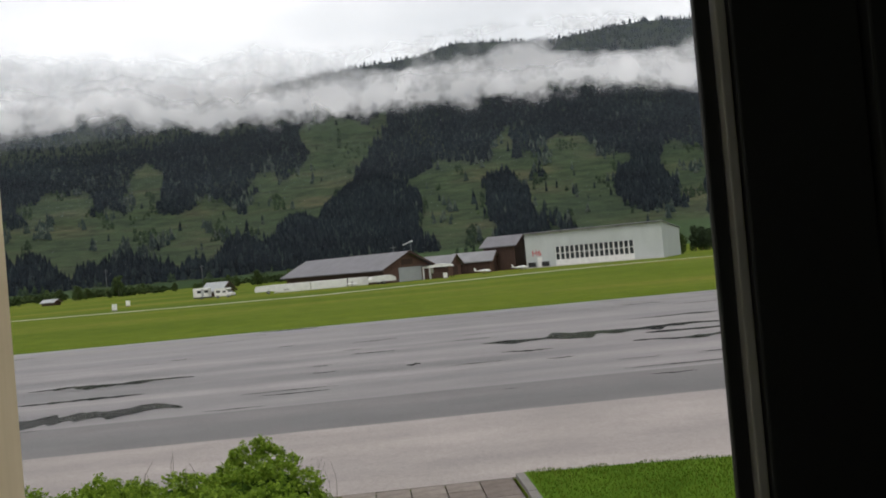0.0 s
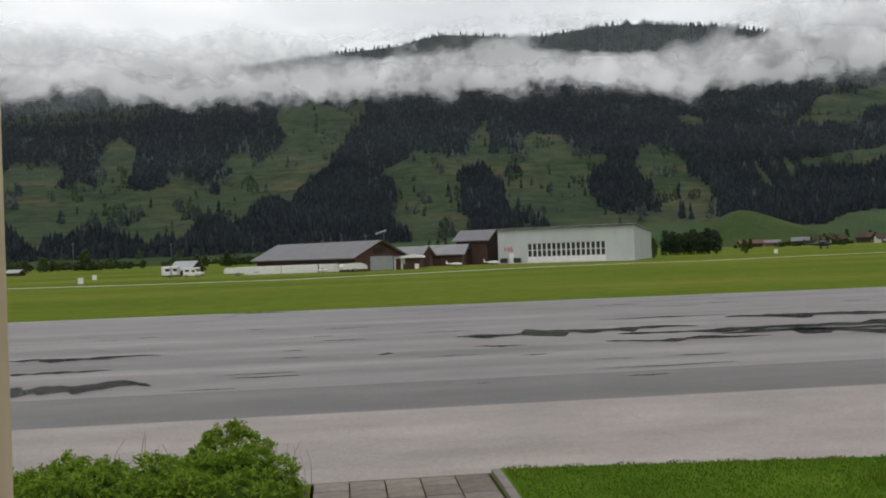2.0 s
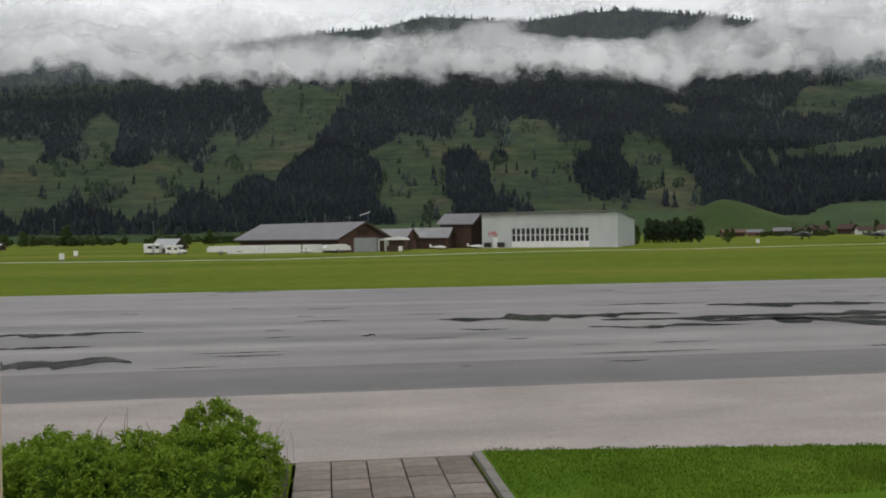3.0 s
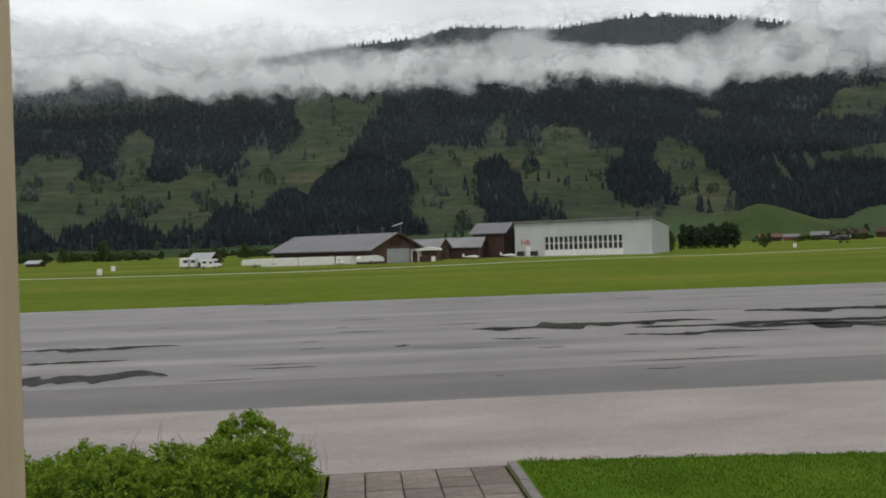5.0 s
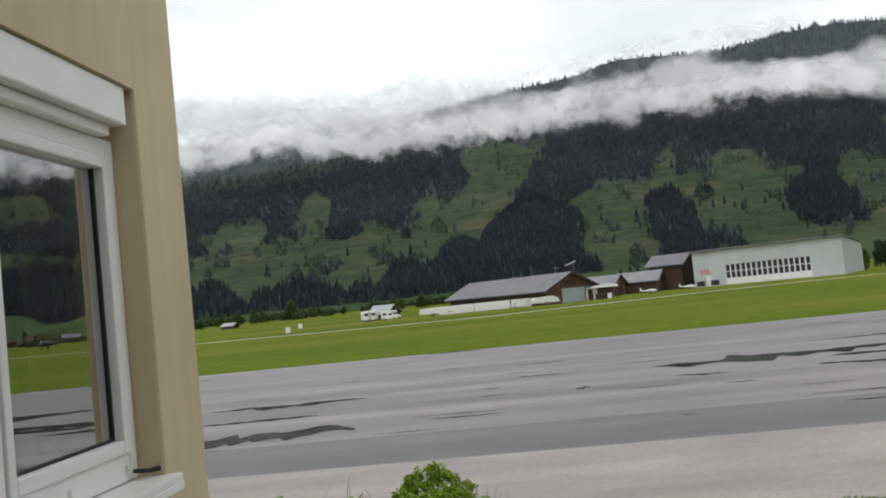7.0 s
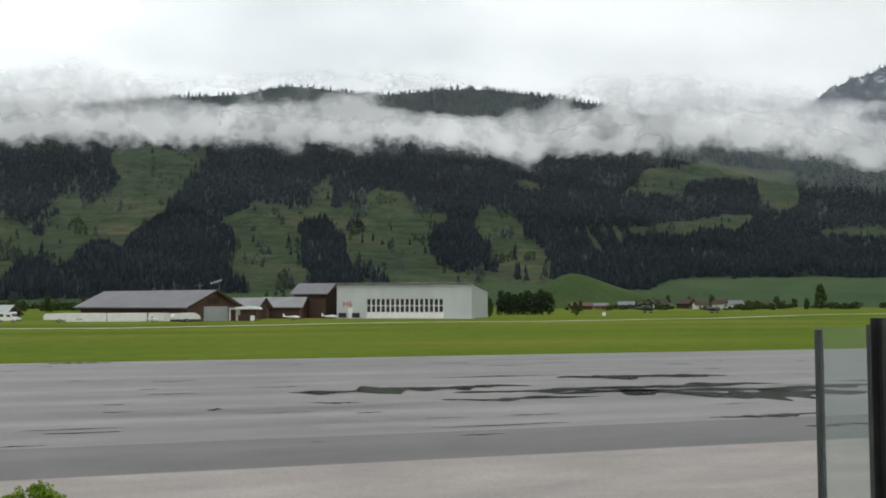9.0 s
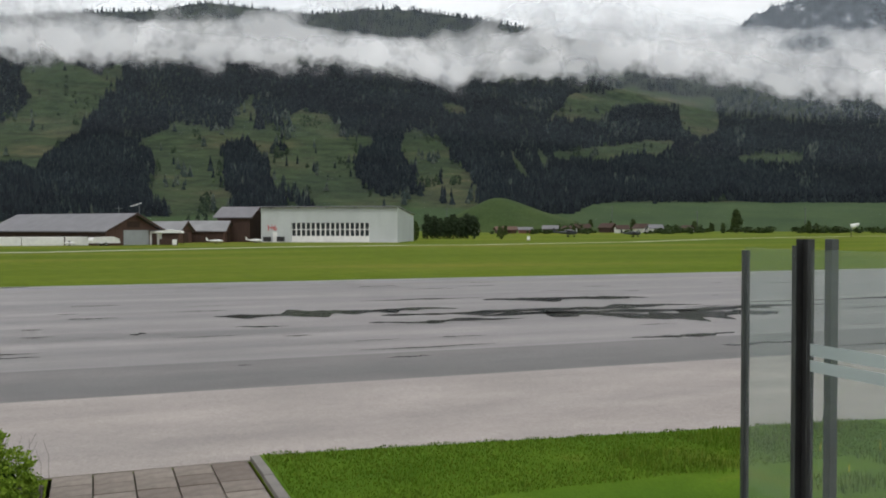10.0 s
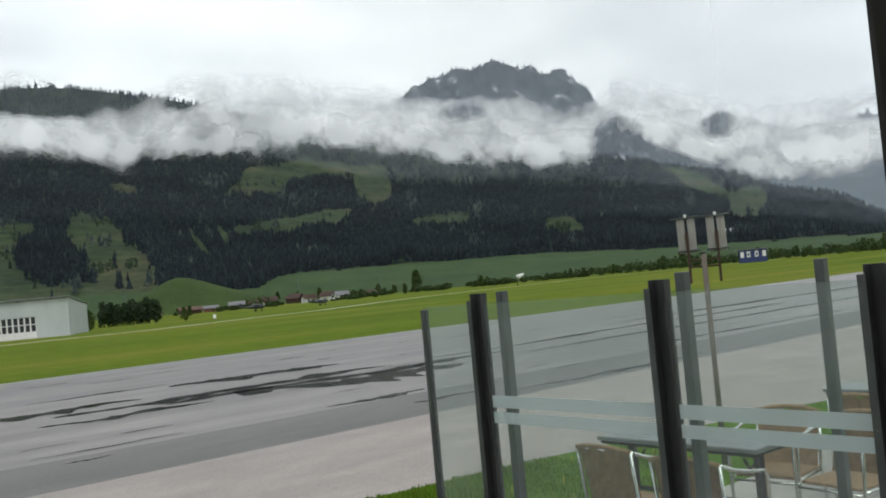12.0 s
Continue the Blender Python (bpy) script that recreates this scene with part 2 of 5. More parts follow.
def glass_material(name, tint, rough=0.0, alpha=0.0, base=0.03):
    """Thin glass: a clear pane with mirror gloss; alpha adds a matt film."""
    m = Mat(name)
    t = m.t
    t.nodes.remove(m.b)
    clear = t.nodes.new("ShaderNodeBsdfTransparent")
    clear.inputs[0].default_value = (*tint, 1)
    gloss = t.nodes.new("ShaderNodeBsdfGlossy")
    gloss.inputs["Roughness"].default_value = rough
    lw = t.nodes.new("ShaderNodeLayerWeight")
    pw = t.nodes.new("ShaderNodeMath")
    pw.operation = "POWER"
    pw.inputs[1].default_value = 4.5
    m.link(lw.outputs["Facing"], pw.inputs[0])
    fr = t.nodes.new("ShaderNodeMapRange")
    fr.inputs["To Min"].default_value = base
    m.link(pw.outputs[0], fr.inputs["Value"])
    mx = t.nodes.new("ShaderNodeMixShader")
    m.link(fr.outputs[0], mx.inputs[0])
    m.link(clear.outputs[0], mx.inputs[1])
    m.link(gloss.outputs[0], mx.inputs[2])
    last = mx.outputs[0]
    if alpha:
        film = t.nodes.new("ShaderNodeBsdfDiffuse")
        film.inputs[0].default_value = (0.62, 0.68, 0.68, 1)
        tr = t.nodes.new("ShaderNodeBsdfTranslucent")
        tr.inputs[0].default_value = (0.62, 0.68, 0.68, 1)
        half = t.nodes.new("ShaderNodeMixShader")
        half.inputs[0].default_value = 0.5
        m.link(film.outputs[0], half.inputs[1])
        m.link(tr.outputs[0], half.inputs[2])
        m2 = t.nodes.new("ShaderNodeMixShader")
        m2.inputs[0].default_value = alpha
        m.link(last, m2.inputs[1])
        m.link(half.outputs[0], m2.inputs[2])
        last = m2.outputs[0]
    m.link(last, t.nodes["Material Output"].inputs["Surface"])
    return m.m


M = dict(
    grass=grass_material(),
    lawn=lawn_material(),
    runway=asphalt_material("damp_runway_asphalt", (0.178, 0.158, 0.156), (0.3, 0.52)),
    apron=asphalt_material("pale_apron_asphalt", (0.32, 0.28, 0.262), (0.5, 0.72), 0.22),
    shoulder=asphalt_material("dark_edge_asphalt", (0.118, 0.106, 0.105), (0.4, 0.6), 0.6),
    line=plain("faded_line_paint", (0.3, 0.3, 0.295), 0.6, vary=0.45, scale=0.5, fine=12),
    gravel=plain("pale_track", (0.42, 0.4, 0.33), 0.9, vary=0.2, scale=0.3, fine=9),
    plaster=plaster_material(),
    white_pvc=plain("white_frame", (0.86, 0.845, 0.81), 0.35, vary=0.03, bump=0.0, grain=0.02),
    hill=hill_material(),
    crag=crag_material(),
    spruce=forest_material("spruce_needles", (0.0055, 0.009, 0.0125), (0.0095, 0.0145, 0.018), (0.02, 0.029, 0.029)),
    pale_leaf=forest_material("pale_leaves", (0.02, 0.032, 0.03), (0.034, 0.048, 0.038), (0.07, 0.085, 0.066)),
    broadleaf=forest_material("broad_leaves", (0.014, 0.026, 0.013), (0.024, 0.04, 0.018), (0.042, 0.062, 0.026)),
    bark=plain("bark", (0.09, 0.07, 0.055), 0.95, vary=0.3, scale=8, bump=0.6, dist=0.01, stretch=(1, 1, 0.2)),
    sheet_grey=plain("grey_sheet_cladding", (0.47, 0.5, 0.5), 0.55, vary=0.07, scale=0.4, fine=9, stretch=(1, 1, 0.3)),
    roof_grey=plain("grey_roof_sheets", (0.15, 0.145, 0.16), 0.55, vary=0.14, scale=0.5, fine=8, stretch=(1, 1, 0.4)),
    roof_mid=plain("weathered_grey_sheets", (0.23, 0.23, 0.24), 0.55, vary=0.16, scale=0.5, fine=8, stretch=(1, 1, 0.4)),
    roof_pale=plain("pale_roof_sheets", (0.36, 0.38, 0.39), 0.5, vary=0.1, scale=0.7),
    brown_wood=plain("dark_brown_boards", (0.055, 0.03, 0.022), 0.85, vary=0.35, scale=2.5, fine=20, stretch=(4, 4, 0.2)),
    red_wood=plain("red_brown_boards", (0.11, 0.06, 0.045), 0.85, vary=0.3, scale=2.5, fine=20, stretch=(4, 4, 0.2)),
    white_paint=plain("white_paint", (0.74, 0.74, 0.72), 0.55, vary=0.1, scale=1.5),
    dark=plain("anthracite_frame", (0.012, 0.012, 0.013), 0.5, vary=0.2, scale=4, bump=0.05),
    # one dark colour stands in for the dim light of both rooms
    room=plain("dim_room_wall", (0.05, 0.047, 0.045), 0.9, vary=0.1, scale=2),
    alu=plain("dull_aluminium_strip", (0.33, 0.31, 0.28), 0.5, 0.3, vary=0.12, scale=5, stretch=(1, 1, 0.2)),
    zinc=plain("galvanised_steel", (0.088, 0.098, 0.098), 0.5, 0.55, vary=0.25, scale=7, fine=40, stretch=(1, 1, 0.4)),
    zinc_dark=plain("dark_weathered_steel", (0.042, 0.044, 0.045), 0.6, 0.35, vary=0.25, scale=7, fine=40, stretch=(1, 1, 0.4)),
    chrome=plain("polished_tube", (0.7, 0.7, 0.68), 0.18, 1.0, vary=0.05),
    rattan=plain("woven_rattan", (0.3, 0.19, 0.1), 0.75, vary=0.3, scale=30, fine=160, bump=0.8, dist=0.004),
    table_top=plain("grey_table_laminate", (0.17, 0.18, 0.185), 0.35, vary=0.08),
    black_metal=plain("black_iron", (0.012, 0.012, 0.012), 0.5, 0.2, vary=0.2),
    rusty=plain("weathered_pole_steel", (0.15, 0.125, 0.105), 0.7, 0.2, vary=0.3, scale=9, stretch=(1, 1, 0.3)),
    concrete=plain("paving_concrete", (0.2, 0.185, 0.17), 0.85, vary=0.16, scale=3, fine=90, bump=0.3),
    # terrace made paler to bounce more sky light onto the wing wall
    terrace=plain("pale_bounce_terrace", (0.36, 0.34, 0.31), 0.85, vary=0.16, scale=2, fine=90, bump=0.3),
    red=plain("red_lettering", (0.5, 0.03, 0.03), 0.5, vary=0.08),
    pane_dark=plain("dark_window_pane", (0.03, 0.034, 0.04), 0.12, vary=0.3, scale=0.8, bump=0.0),
    glass=glass_material("clear_glass", (0.9, 0.94, 0.92), alpha=0.075),
    window_glass=glass_material("window_glass", (0.74, 0.78, 0.76), base=0.64),
    frosted=glass_material("frosted_band", (0.85, 0.88, 0.88), 0.3, 0.62),
    blue=plain("blue_panel", (0.02, 0.035, 0.13), 0.45, vary=0.1),
    orange=plain("faded_orange_panel", (0.22, 0.1, 0.07), 0.6, vary=0.2),
    plane_dark=plain("dark_aircraft_paint", (0.03, 0.035, 0.045), 0.3, vary=0.1),
    soil=plain("planting_soil", (0.045, 0.035, 0.025), 0.95, vary=0.3, scale=5),
    cladding=plain("pale_timber_slats", (0.27, 0.26, 0.24), 0.7, vary=0.2, scale=9, stretch=(6, 6, 0.3)),
)


# ---------- building helpers ----------
def mesh_of(name, bm, material):
    me = bpy.data.meshes.new(name)
    bm.to_mesh(me)
    bm.free()
    for mm in material if isinstance(material, (list, tuple)) else (material,):
        me.materials.append(mm)
    return me


def thing(name, label, category, group="", at=(0, 0, 0), turn=0.0, kind=""):
    """A thing: an empty at its base, which carries its parts."""
    ob = new(name)
    ob.matrix_basis = pose(*at, 0, 0, turn)
    return tagged(ob, label, category, group, kind)


def part(name, bm, material, parent, label=""):
    ob = new(name, mesh_of(name, bm, material))
    ob.parent = parent
    return tagged(ob, label)


def solo(name, bm, material, label, category="", group="", kind="", at=(0, 0, 0), turn=0.0):
    ob = new(name, mesh_of(name, bm, material))
    ob.matrix_basis = pose(*at, 0, 0, turn)
    return tagged(ob, label, category, group, kind)


def add_box(bm, lo, hi, bevel=0.0, m=None):
    """A box from corner lo to corner hi, its edges eased, moved by m."""
    b2 = bmesh.new()
    bmesh.ops.create_cube(b2, size=1)
    for v in b2.verts:
        v.co = Vector([(lo[i] + hi[i]) / 2 + v.co[i] * (hi[i] - lo[i]) for i in range(3)])
    if bevel:
        bmesh.ops.bevel(b2, geom=b2.edges[:], offset=bevel, segments=2, affect="EDGES", profile=0.6)
    if m is not None:
        b2.transform(m)
    tmp = bpy.data.meshes.new("tmp")
    b2.to_mesh(tmp)
    b2.free()
    bm.from_mesh(tmp)
    bpy.data.meshes.remove(tmp)
    return bm


def box(lo, hi, bevel=0.0, m=None):
    return add_box(bmesh.new(), lo, hi, bevel, m)


def add_tube(bm, pts, r, sides=8):
    """A round tube through points."""
    pts = [Vector(p) for p in pts]
    rings = []
    for i, p in enumerate(pts):
        d = (pts[min(i + 1, len(pts) - 1)] - pts[max(i - 1, 0)]).normalized()
        a = d.orthogonal().normalized() if i == 0 else (rings[-1][1] - d * rings[-1][1].dot(d)).normalized()
        b = d.cross(a)
        rr = r[i] if isinstance(r, (list, tuple)) else r
        ring = [bm.verts.new(p + (a * math.cos(k * math.tau / sides) + b * math.sin(k * math.tau / sides)) * rr) for k in range(sides)]
        rings.append((ring, a))
    for (p, _), (q, _) in zip(rings, rings[1:]):
        for k in range(sides):
            f = bm.faces.new((p[k], p[(k + 1) % sides], q[(k + 1) % sides], q[k]))
            f.smooth = True
    bm.faces.new(rings[0][0][::-1])
    bm.faces.new(rings[-1][0])
    return bm


def tube(pts, r, sides=8):
    return add_tube(bmesh.new(), pts, r, sides)


def prism(outline, y0, y1):
    """An outline in x, z drawn out from y0 to y1."""
    bm = bmesh.new()
    a = [bm.verts.new((x, y0, z)) for x, z in outline]
    b = [bm.verts.new((x, y1, z)) for x, z in outline]
    n = len(a)
    bm.faces.new(a)
    bm.faces.new(b[::-1])
    for i in range(n):
        bm.faces.new((a[i], b[i], b[(i + 1) % n], a[(i + 1) % n]))
    bmesh.ops.recalc_face_normals(bm, faces=bm.faces[:])
    return bm


def from_arrays(name, verts, faces, material):
    """A mesh from numpy arrays of places and of equal-sided faces."""
    me = bpy.data.meshes.new(name)
    k = faces.shape[1]
    me.vertices.add(len(verts))
    me.vertices.foreach_set("co", verts.astype(np.float32).ravel())
    me.loops.add(faces.size)
    me.loops.foreach_set("vertex_index", faces.astype(np.int32).ravel())
    me.polygons.add(len(faces))
    me.polygons.foreach_set("loop_start", (np.arange(len(faces)) * k).astype(np.int32))
    me.polygons.foreach_set("loop_total", np.full(len(faces), k, np.int32))
    me.update(calc_edges=True)
    me.materials.append(material)
    return me


rng = np.random.default_rng(5)


# ---------- the valley floor ----------
def ground_sheet():
    bm = bmesh.new()
    bmesh.ops.create_circle(bm, cap_ends=True, segments=96, radius=4700)
    return solo("ground", bm, M["grass"], "green airfield meadow with drier yellowish patches", "ground", kind="structure")


ground_sheet()
solo("runway", box((-900, 17.6, -0.3), (1100, 51.3, 0.012)), M["runway"], "wide damp grey asphalt runway with streaks", "runway", kind="structure")
solo("runway_edge", box((-900, 17.61, -0.29), (1100, 21.3, 0.0145)), M["shoulder"], "darker asphalt strip along the runway's edge", "runway", kind="structure")
solo("edge_line", box((-600, 49.6, -0.2), (800, 49.95, 0.0165)), M["line"], "faded white painted runway edge line", "line", kind="structure")
apron = box((-90, 12.25, -0.3), (160, 17.6, 0.02))
add_box(apron, (1.97, 6.3, -0.3), (160, 12.248, 0.02))
solo("pavement", apron, M["apron"], "pale grey asphalt apron strip beside the runway", "pavement", kind="structure")


def smooth_track(pts, width, name, label):
    bm = bmesh.new()
    rows = []
    for i, p in enumerate(pts):
        a, b = Vector(pts[max(i - 1, 0)]), Vector(pts[min(i + 1, len(pts) - 1)])
        n = (b - a).normalized()
        n = Vector((-n.y, n.x))
        w = width * (0.9 + 0.2 * noise.noise((i * 0.7, 3, 1)))
        rows.append((bm.verts.new((*(Vector(p) - n * w / 2), 0.03)), bm.verts.new((*(Vector(p) + n * w / 2), 0.03))))
    for (a, b), (c, d) in zip(rows, rows[1:]):
        bm.faces.new((a, c, d, b))
    return solo(name, bm, M["gravel"], label, "track", kind="structure")


TRACK_AZ = [-26, -18.9, -3.2, 9.3, 22.2, 32.2, 34.3, 42.8, 50.8, 60]
TRACK_R = [142, 133, 118, 139, 155, 185, 205, 300, 380, 470]
smooth_track([(math.sin(radians(a)) * r, math.cos(radians(a)) * r) for a, r in zip(np.linspace(-26, 60, 60), np.interp(np.linspace(-26, 60, 60), TRACK_AZ, TRACK_R) + 1.5 * np.sin(np.arange(60) * 0.5))], 3.2, "track", "pale gravel taxi track across the meadow")


# ---------- the mountains ----------
def smooth(u):
    u = np.clip(u, 0, 1)
    return u * u * (3 - 2 * u)


RIDGE_AZ = np.array([-60, -30, -19, -11, -7.4, -3.9, -1, 4, 6.6, 10.4, 14, 21, 25.2, 32, 37, 44, 50, 54.7, 57.9, 60.9, 63.3, 65, 67, 72, 90.0])
RIDGE_EL = np.array([8, 9.3, 10.3, 11, 11.2, 12, 12.4, 12.6, 13.05, 12.95, 12.75, 12.65, 12, 10.2, 9, 7.8, 6.9, 5.8, 4.9, 3.6, 2.8, 1.8, 0.9, 0.5, 0.3])
BACK_AZ = np.array([20, 30, 36, 37.6, 38.8, 40.2, 41.3, 43.4, 45.2, 47.2, 48.6, 49.8, 50.4, 52.3, 54, 55.5, 57, 58, 60, 65.4, 70, 90.0])
BACK_EL = np.array([6, 7.5, 10.3, 11.7, 12.2, 12.7, 12.7, 13.1, 13, 12.5, 12.1, 10.8, 9.7, 8.8, 7.6, 7.8, 8.3, 8.1, 7.2, 7.3, 6.5, 5])
NEAR, FAR = 640.0, 2300.0


def lumps(az, r, s, seed):
    """A cheap smooth noise over the hills, about -1 to 1."""
    x, y = np.sin(np.radians(az)) * r / s, np.cos(np.radians(az)) * r / s
    v = 0
    for k in range(5):
        a = seed * 1.7 + k * 2.4
        f = 1.0 + 0.63 * k
        v = v + np.sin(x * f * math.cos(a) + y * f * math.sin(a) + a * 3) / (1 + 0.5 * k)
    return v / 2.2


def value_noise(x, y, seed):
    """Smooth value noise on a unit lattice, -1 to 1."""
    xi, yi = np.floor(x).astype(np.int64), np.floor(y).astype(np.int64)
    fx, fy = x - xi, y - yi
    fx, fy = fx * fx * (3 - 2 * fx), fy * fy * (3 - 2 * fy)

    def h(i, j):
        n = (i * 374761393 + j * 668265263 + seed * 974634777) & 0xFFFFFFFF
        n = ((n ^ (n >> 13)) * 1274126177) & 0xFFFFFFFF
        return ((n ^ (n >> 16)) & 0xFFFF) / 32767.5 - 1

    a = h(xi, yi) * (1 - fx) + h(xi + 1, yi) * fx
    b = h(xi, yi + 1) * (1 - fx) + h(xi + 1, yi + 1) * fx
    return a * (1 - fy) + b * fy


def fractal(az, el, s, seed, octaves=4):
    """Fractal noise over azimuth and elevation, features s degrees wide."""
    v, k = 0, 1.0
    for o in range(octaves):
        v = v + k * value_noise(az / s * 2**o + 50, el / s * 2**o + 50, seed + o)
        k *= 0.55
    return v


def hill_el(az, r):
    """Elevation in degrees, as seen from the terrace, of the front mountain at azimuth az and distance r."""
    near = NEAR + 60 * lumps(az, 900, 160, 3)
    u = (r - near) / (FAR - near)
    e = np.interp(az, RIDGE_AZ, RIDGE_EL)
    up = np.where(u < 0, 0, np.clip(u, 0, 1) ** 0.85)
    down = np.clip((u - 1) * 2.2, 0, 1)
    b = (0.4 * lumps(az, r, 210, 1) + 0.16 * lumps(az, r, 80, 2)) * smooth(u * 5)
    return np.where(u < 0.0, -0.6, (e + b) * up * (1 - down) - 0.35 * (1 - smooth(u * 12)))


# pastures in the forest: azimuth, elevation, half length, half width, tilt in degrees
PASTURES = [
    (-15.3, 2.6, 5.9, 1.25, 3), (-10.0, 2.7, 2.2, 1.6, 20), (-17.9, 3.3, 1.4, 2.1, 0), (-13.1, 5.4, 0.9, 1.3, 0), (-2.8, 5.5, 4.1, 1.25, 37),
    (-5.5, 4.2, 1.5, 1.5, -21), (-1.6, 8.1, 1.9, 0.8, 0), (5.0, 2.8, 1.9, 2.4, -6), (5.6, 5.0, 2.7, 0.75, 7), (12.8, 3.8, 2.5, 2.5, 0),
    (13.7, 2.2, 2.2, 1.3, -2), (12.8, 5.1, 3.0, 0.7, -2), (19.7, 4.3, 1.5, 1.0, -23), (20.7, 2.9, 2.0, 1.2, -62), (19.3, 1.1, 2.8, 0.6, -2),
    (8.5, 6.4, 0.5, 1.0, -15),
]
HIGH_PASTURES = [
    (29.5, 7.1, 2.4, 0.65, 13), (33.5, 7.6, 2.6, 0.35, -5), (35.9, 6.4, 1.2, 0.8, -43), (30.9, 4.4, 3.0, 0.5, 7), (39.9, 3.9, 1.3, 0.4, -2),
    (21.5, 7.1, 0.6, 0.25, -20), (25.6, 3.2, 1.3, 0.25, -60), (56.2, 4.3, 2.0, 0.35, -32), (58.5, 3.0, 0.9, 0.8, -67),
    (47.5, 2.6, 0.5, 0.9, 70), (27.0, 3.4, 0.2, 0.9, 20),
]
# the foot of the forest, in degrees above the valley floor
FOOT_AZ = np.array([-60, -18, -6, 0, 8, 16, 22, 23.5, 28.6, 29.8, 40, 46, 49, 54, 60, 70, 90.0])
FOOT_EL = np.array([0.1, 0.12, 0.15, 0.4, 0.7, 1.2, 1.1, 0.6, 0.75, 1.4, 1.4, 1.3, 1.1, 0.9, 0.7, 0.5, 0.3])


def pasture(az, el, r):
    """1 on open pasture, 0 in the forest."""
    m = np.zeros_like(az)
    w = 0.4 * fractal(az, el, 1.6, 4, 5)
    for a, e, ra, re, tilt in PASTURES + HIGH_PASTURES:
        c, s = math.cos(radians(tilt)), math.sin(radians(tilt))
        x, y = (az - a) * c + (el - e) * s, (el - e) * c - (az - a) * s
        q = np.sqrt((x / ra) ** 2 + (y / re) ** 2) + w
        m = np.maximum(m, 1 - smooth((q - 1.02) / 0.3))
    foot = np.interp(az, FOOT_AZ, FOOT_EL) + 0.06 * fractal(az, el * 0, 2.0, 9, 4)
    return np.maximum(m, 1 - smooth((el - foot) / 0.12))


def polar(az, r, el):
    a = np.radians(az)
    return np.stack([np.sin(a) * r, np.cos(a) * r, 3 + r * np.tan(np.radians(el))], -1)


def terrain(name, az, r, el, label, material="hill"):
    na, nr = az.shape
    verts = polar(az, r, el).reshape(-1, 3)
    i, j = np.meshgrid(np.arange(na - 1), np.arange(nr - 1), indexing="ij")
    k = (i * nr + j).ravel()
    me = from_arrays(name, verts, np.stack([k, k + 1, k + nr + 1, k + nr], 1), M[material])
    at = me.attributes.new("pasture", "FLOAT", "POINT")
    at.data.foreach_set("value", pasture(az, el, r).astype(np.float32).ravel())
    at = me.attributes.new("field", "FLOAT", "POINT")
    at.data.foreach_set("value", (1 - smooth((el - np.interp(az, FOOT_AZ, FOOT_EL)) / 0.1)).astype(np.float32).ravel())
    me.polygons.foreach_set("use_smooth", np.ones(len(me.polygons), bool))
    return tagged(new(name, me), label, "mountain", kind="structure")


A_, R_ = np.meshgrid(np.linspace(-60, 88, 560), np.concatenate([np.linspace(540, 1500, 150), np.linspace(1512, 2900, 90)]), indexing="ij")
terrain("mountain", A_, R_, hill_el(A_, R_), "steep wooded mountainside with green pastures")


def back_el(az, r):
    e = np.interp(az, BACK_AZ, BACK_EL) + 0.1 * fractal(az, az * 0, 1.6, 31, 3) + 0.14 * fractal(az, az * 0, 0.5, 37, 3)
    u = (r - 2500) / 900
    return e * np.where(u < 1, np.clip(u, 0, 1) ** 0.8, 1 - np.clip(u - 1, 0, 1)) + 0.3 * fractal(az, r / 60, 2.0, 41, 4)


A2, R2 = np.meshgrid(np.linspace(20, 80, 760), np.linspace(2500, 3900, 110), indexing="ij")
terrain("far_mountain", A2, R2, back_el(A2, R2), "distant rocky wooded peak half hidden in cloud", "crag")


def trees_mesh(name, pos, height, width, material, sides=6, tiers=2):
    """Many conifers in one mesh: stacked ragged cones."""
    n = len(pos)
    vs, fs, base = [], [], 0
    for k in range(tiers):
        z0 = 0.08 + 0.42 * k
        z1 = 1.0 if k == tiers - 1 else z0 + 0.62
        w = width * (1.0 - 0.38 * k)
        ang = np.arange(sides) * math.tau / sides
        jit = rng.uniform(0.7, 1.25, (n, sides))
        turn = rng.uniform(0, 6.28, (n, 1))
        ring = np.stack([np.cos(ang + turn) * w[:, None] * jit, np.sin(ang + turn) * w[:, None] * jit, np.broadcast_to(z0 * height[:, None], (n, sides)) * rng.uniform(0.75, 1.2, (n, sides))], -1) + pos[:, None]
        tip = pos + np.stack([rng.normal(0, 0.2, n), rng.normal(0, 0.2, n), z1 * height], -1)
        v = np.concatenate([ring, tip[:, None]], 1).reshape(-1, 3)
        o = base + np.arange(n)[:, None] * (sides + 1)
        s = np.arange(sides)[None]
        f = np.stack([o + s, o + (s + 1) % sides, np.broadcast_to(o + sides, (n, sides))], -1).reshape(-1, 3)
        vs.append(v)
        fs.append(f)
        base += len(v)
    return from_arrays(name, np.concatenate(vs), np.concatenate(fs), material)


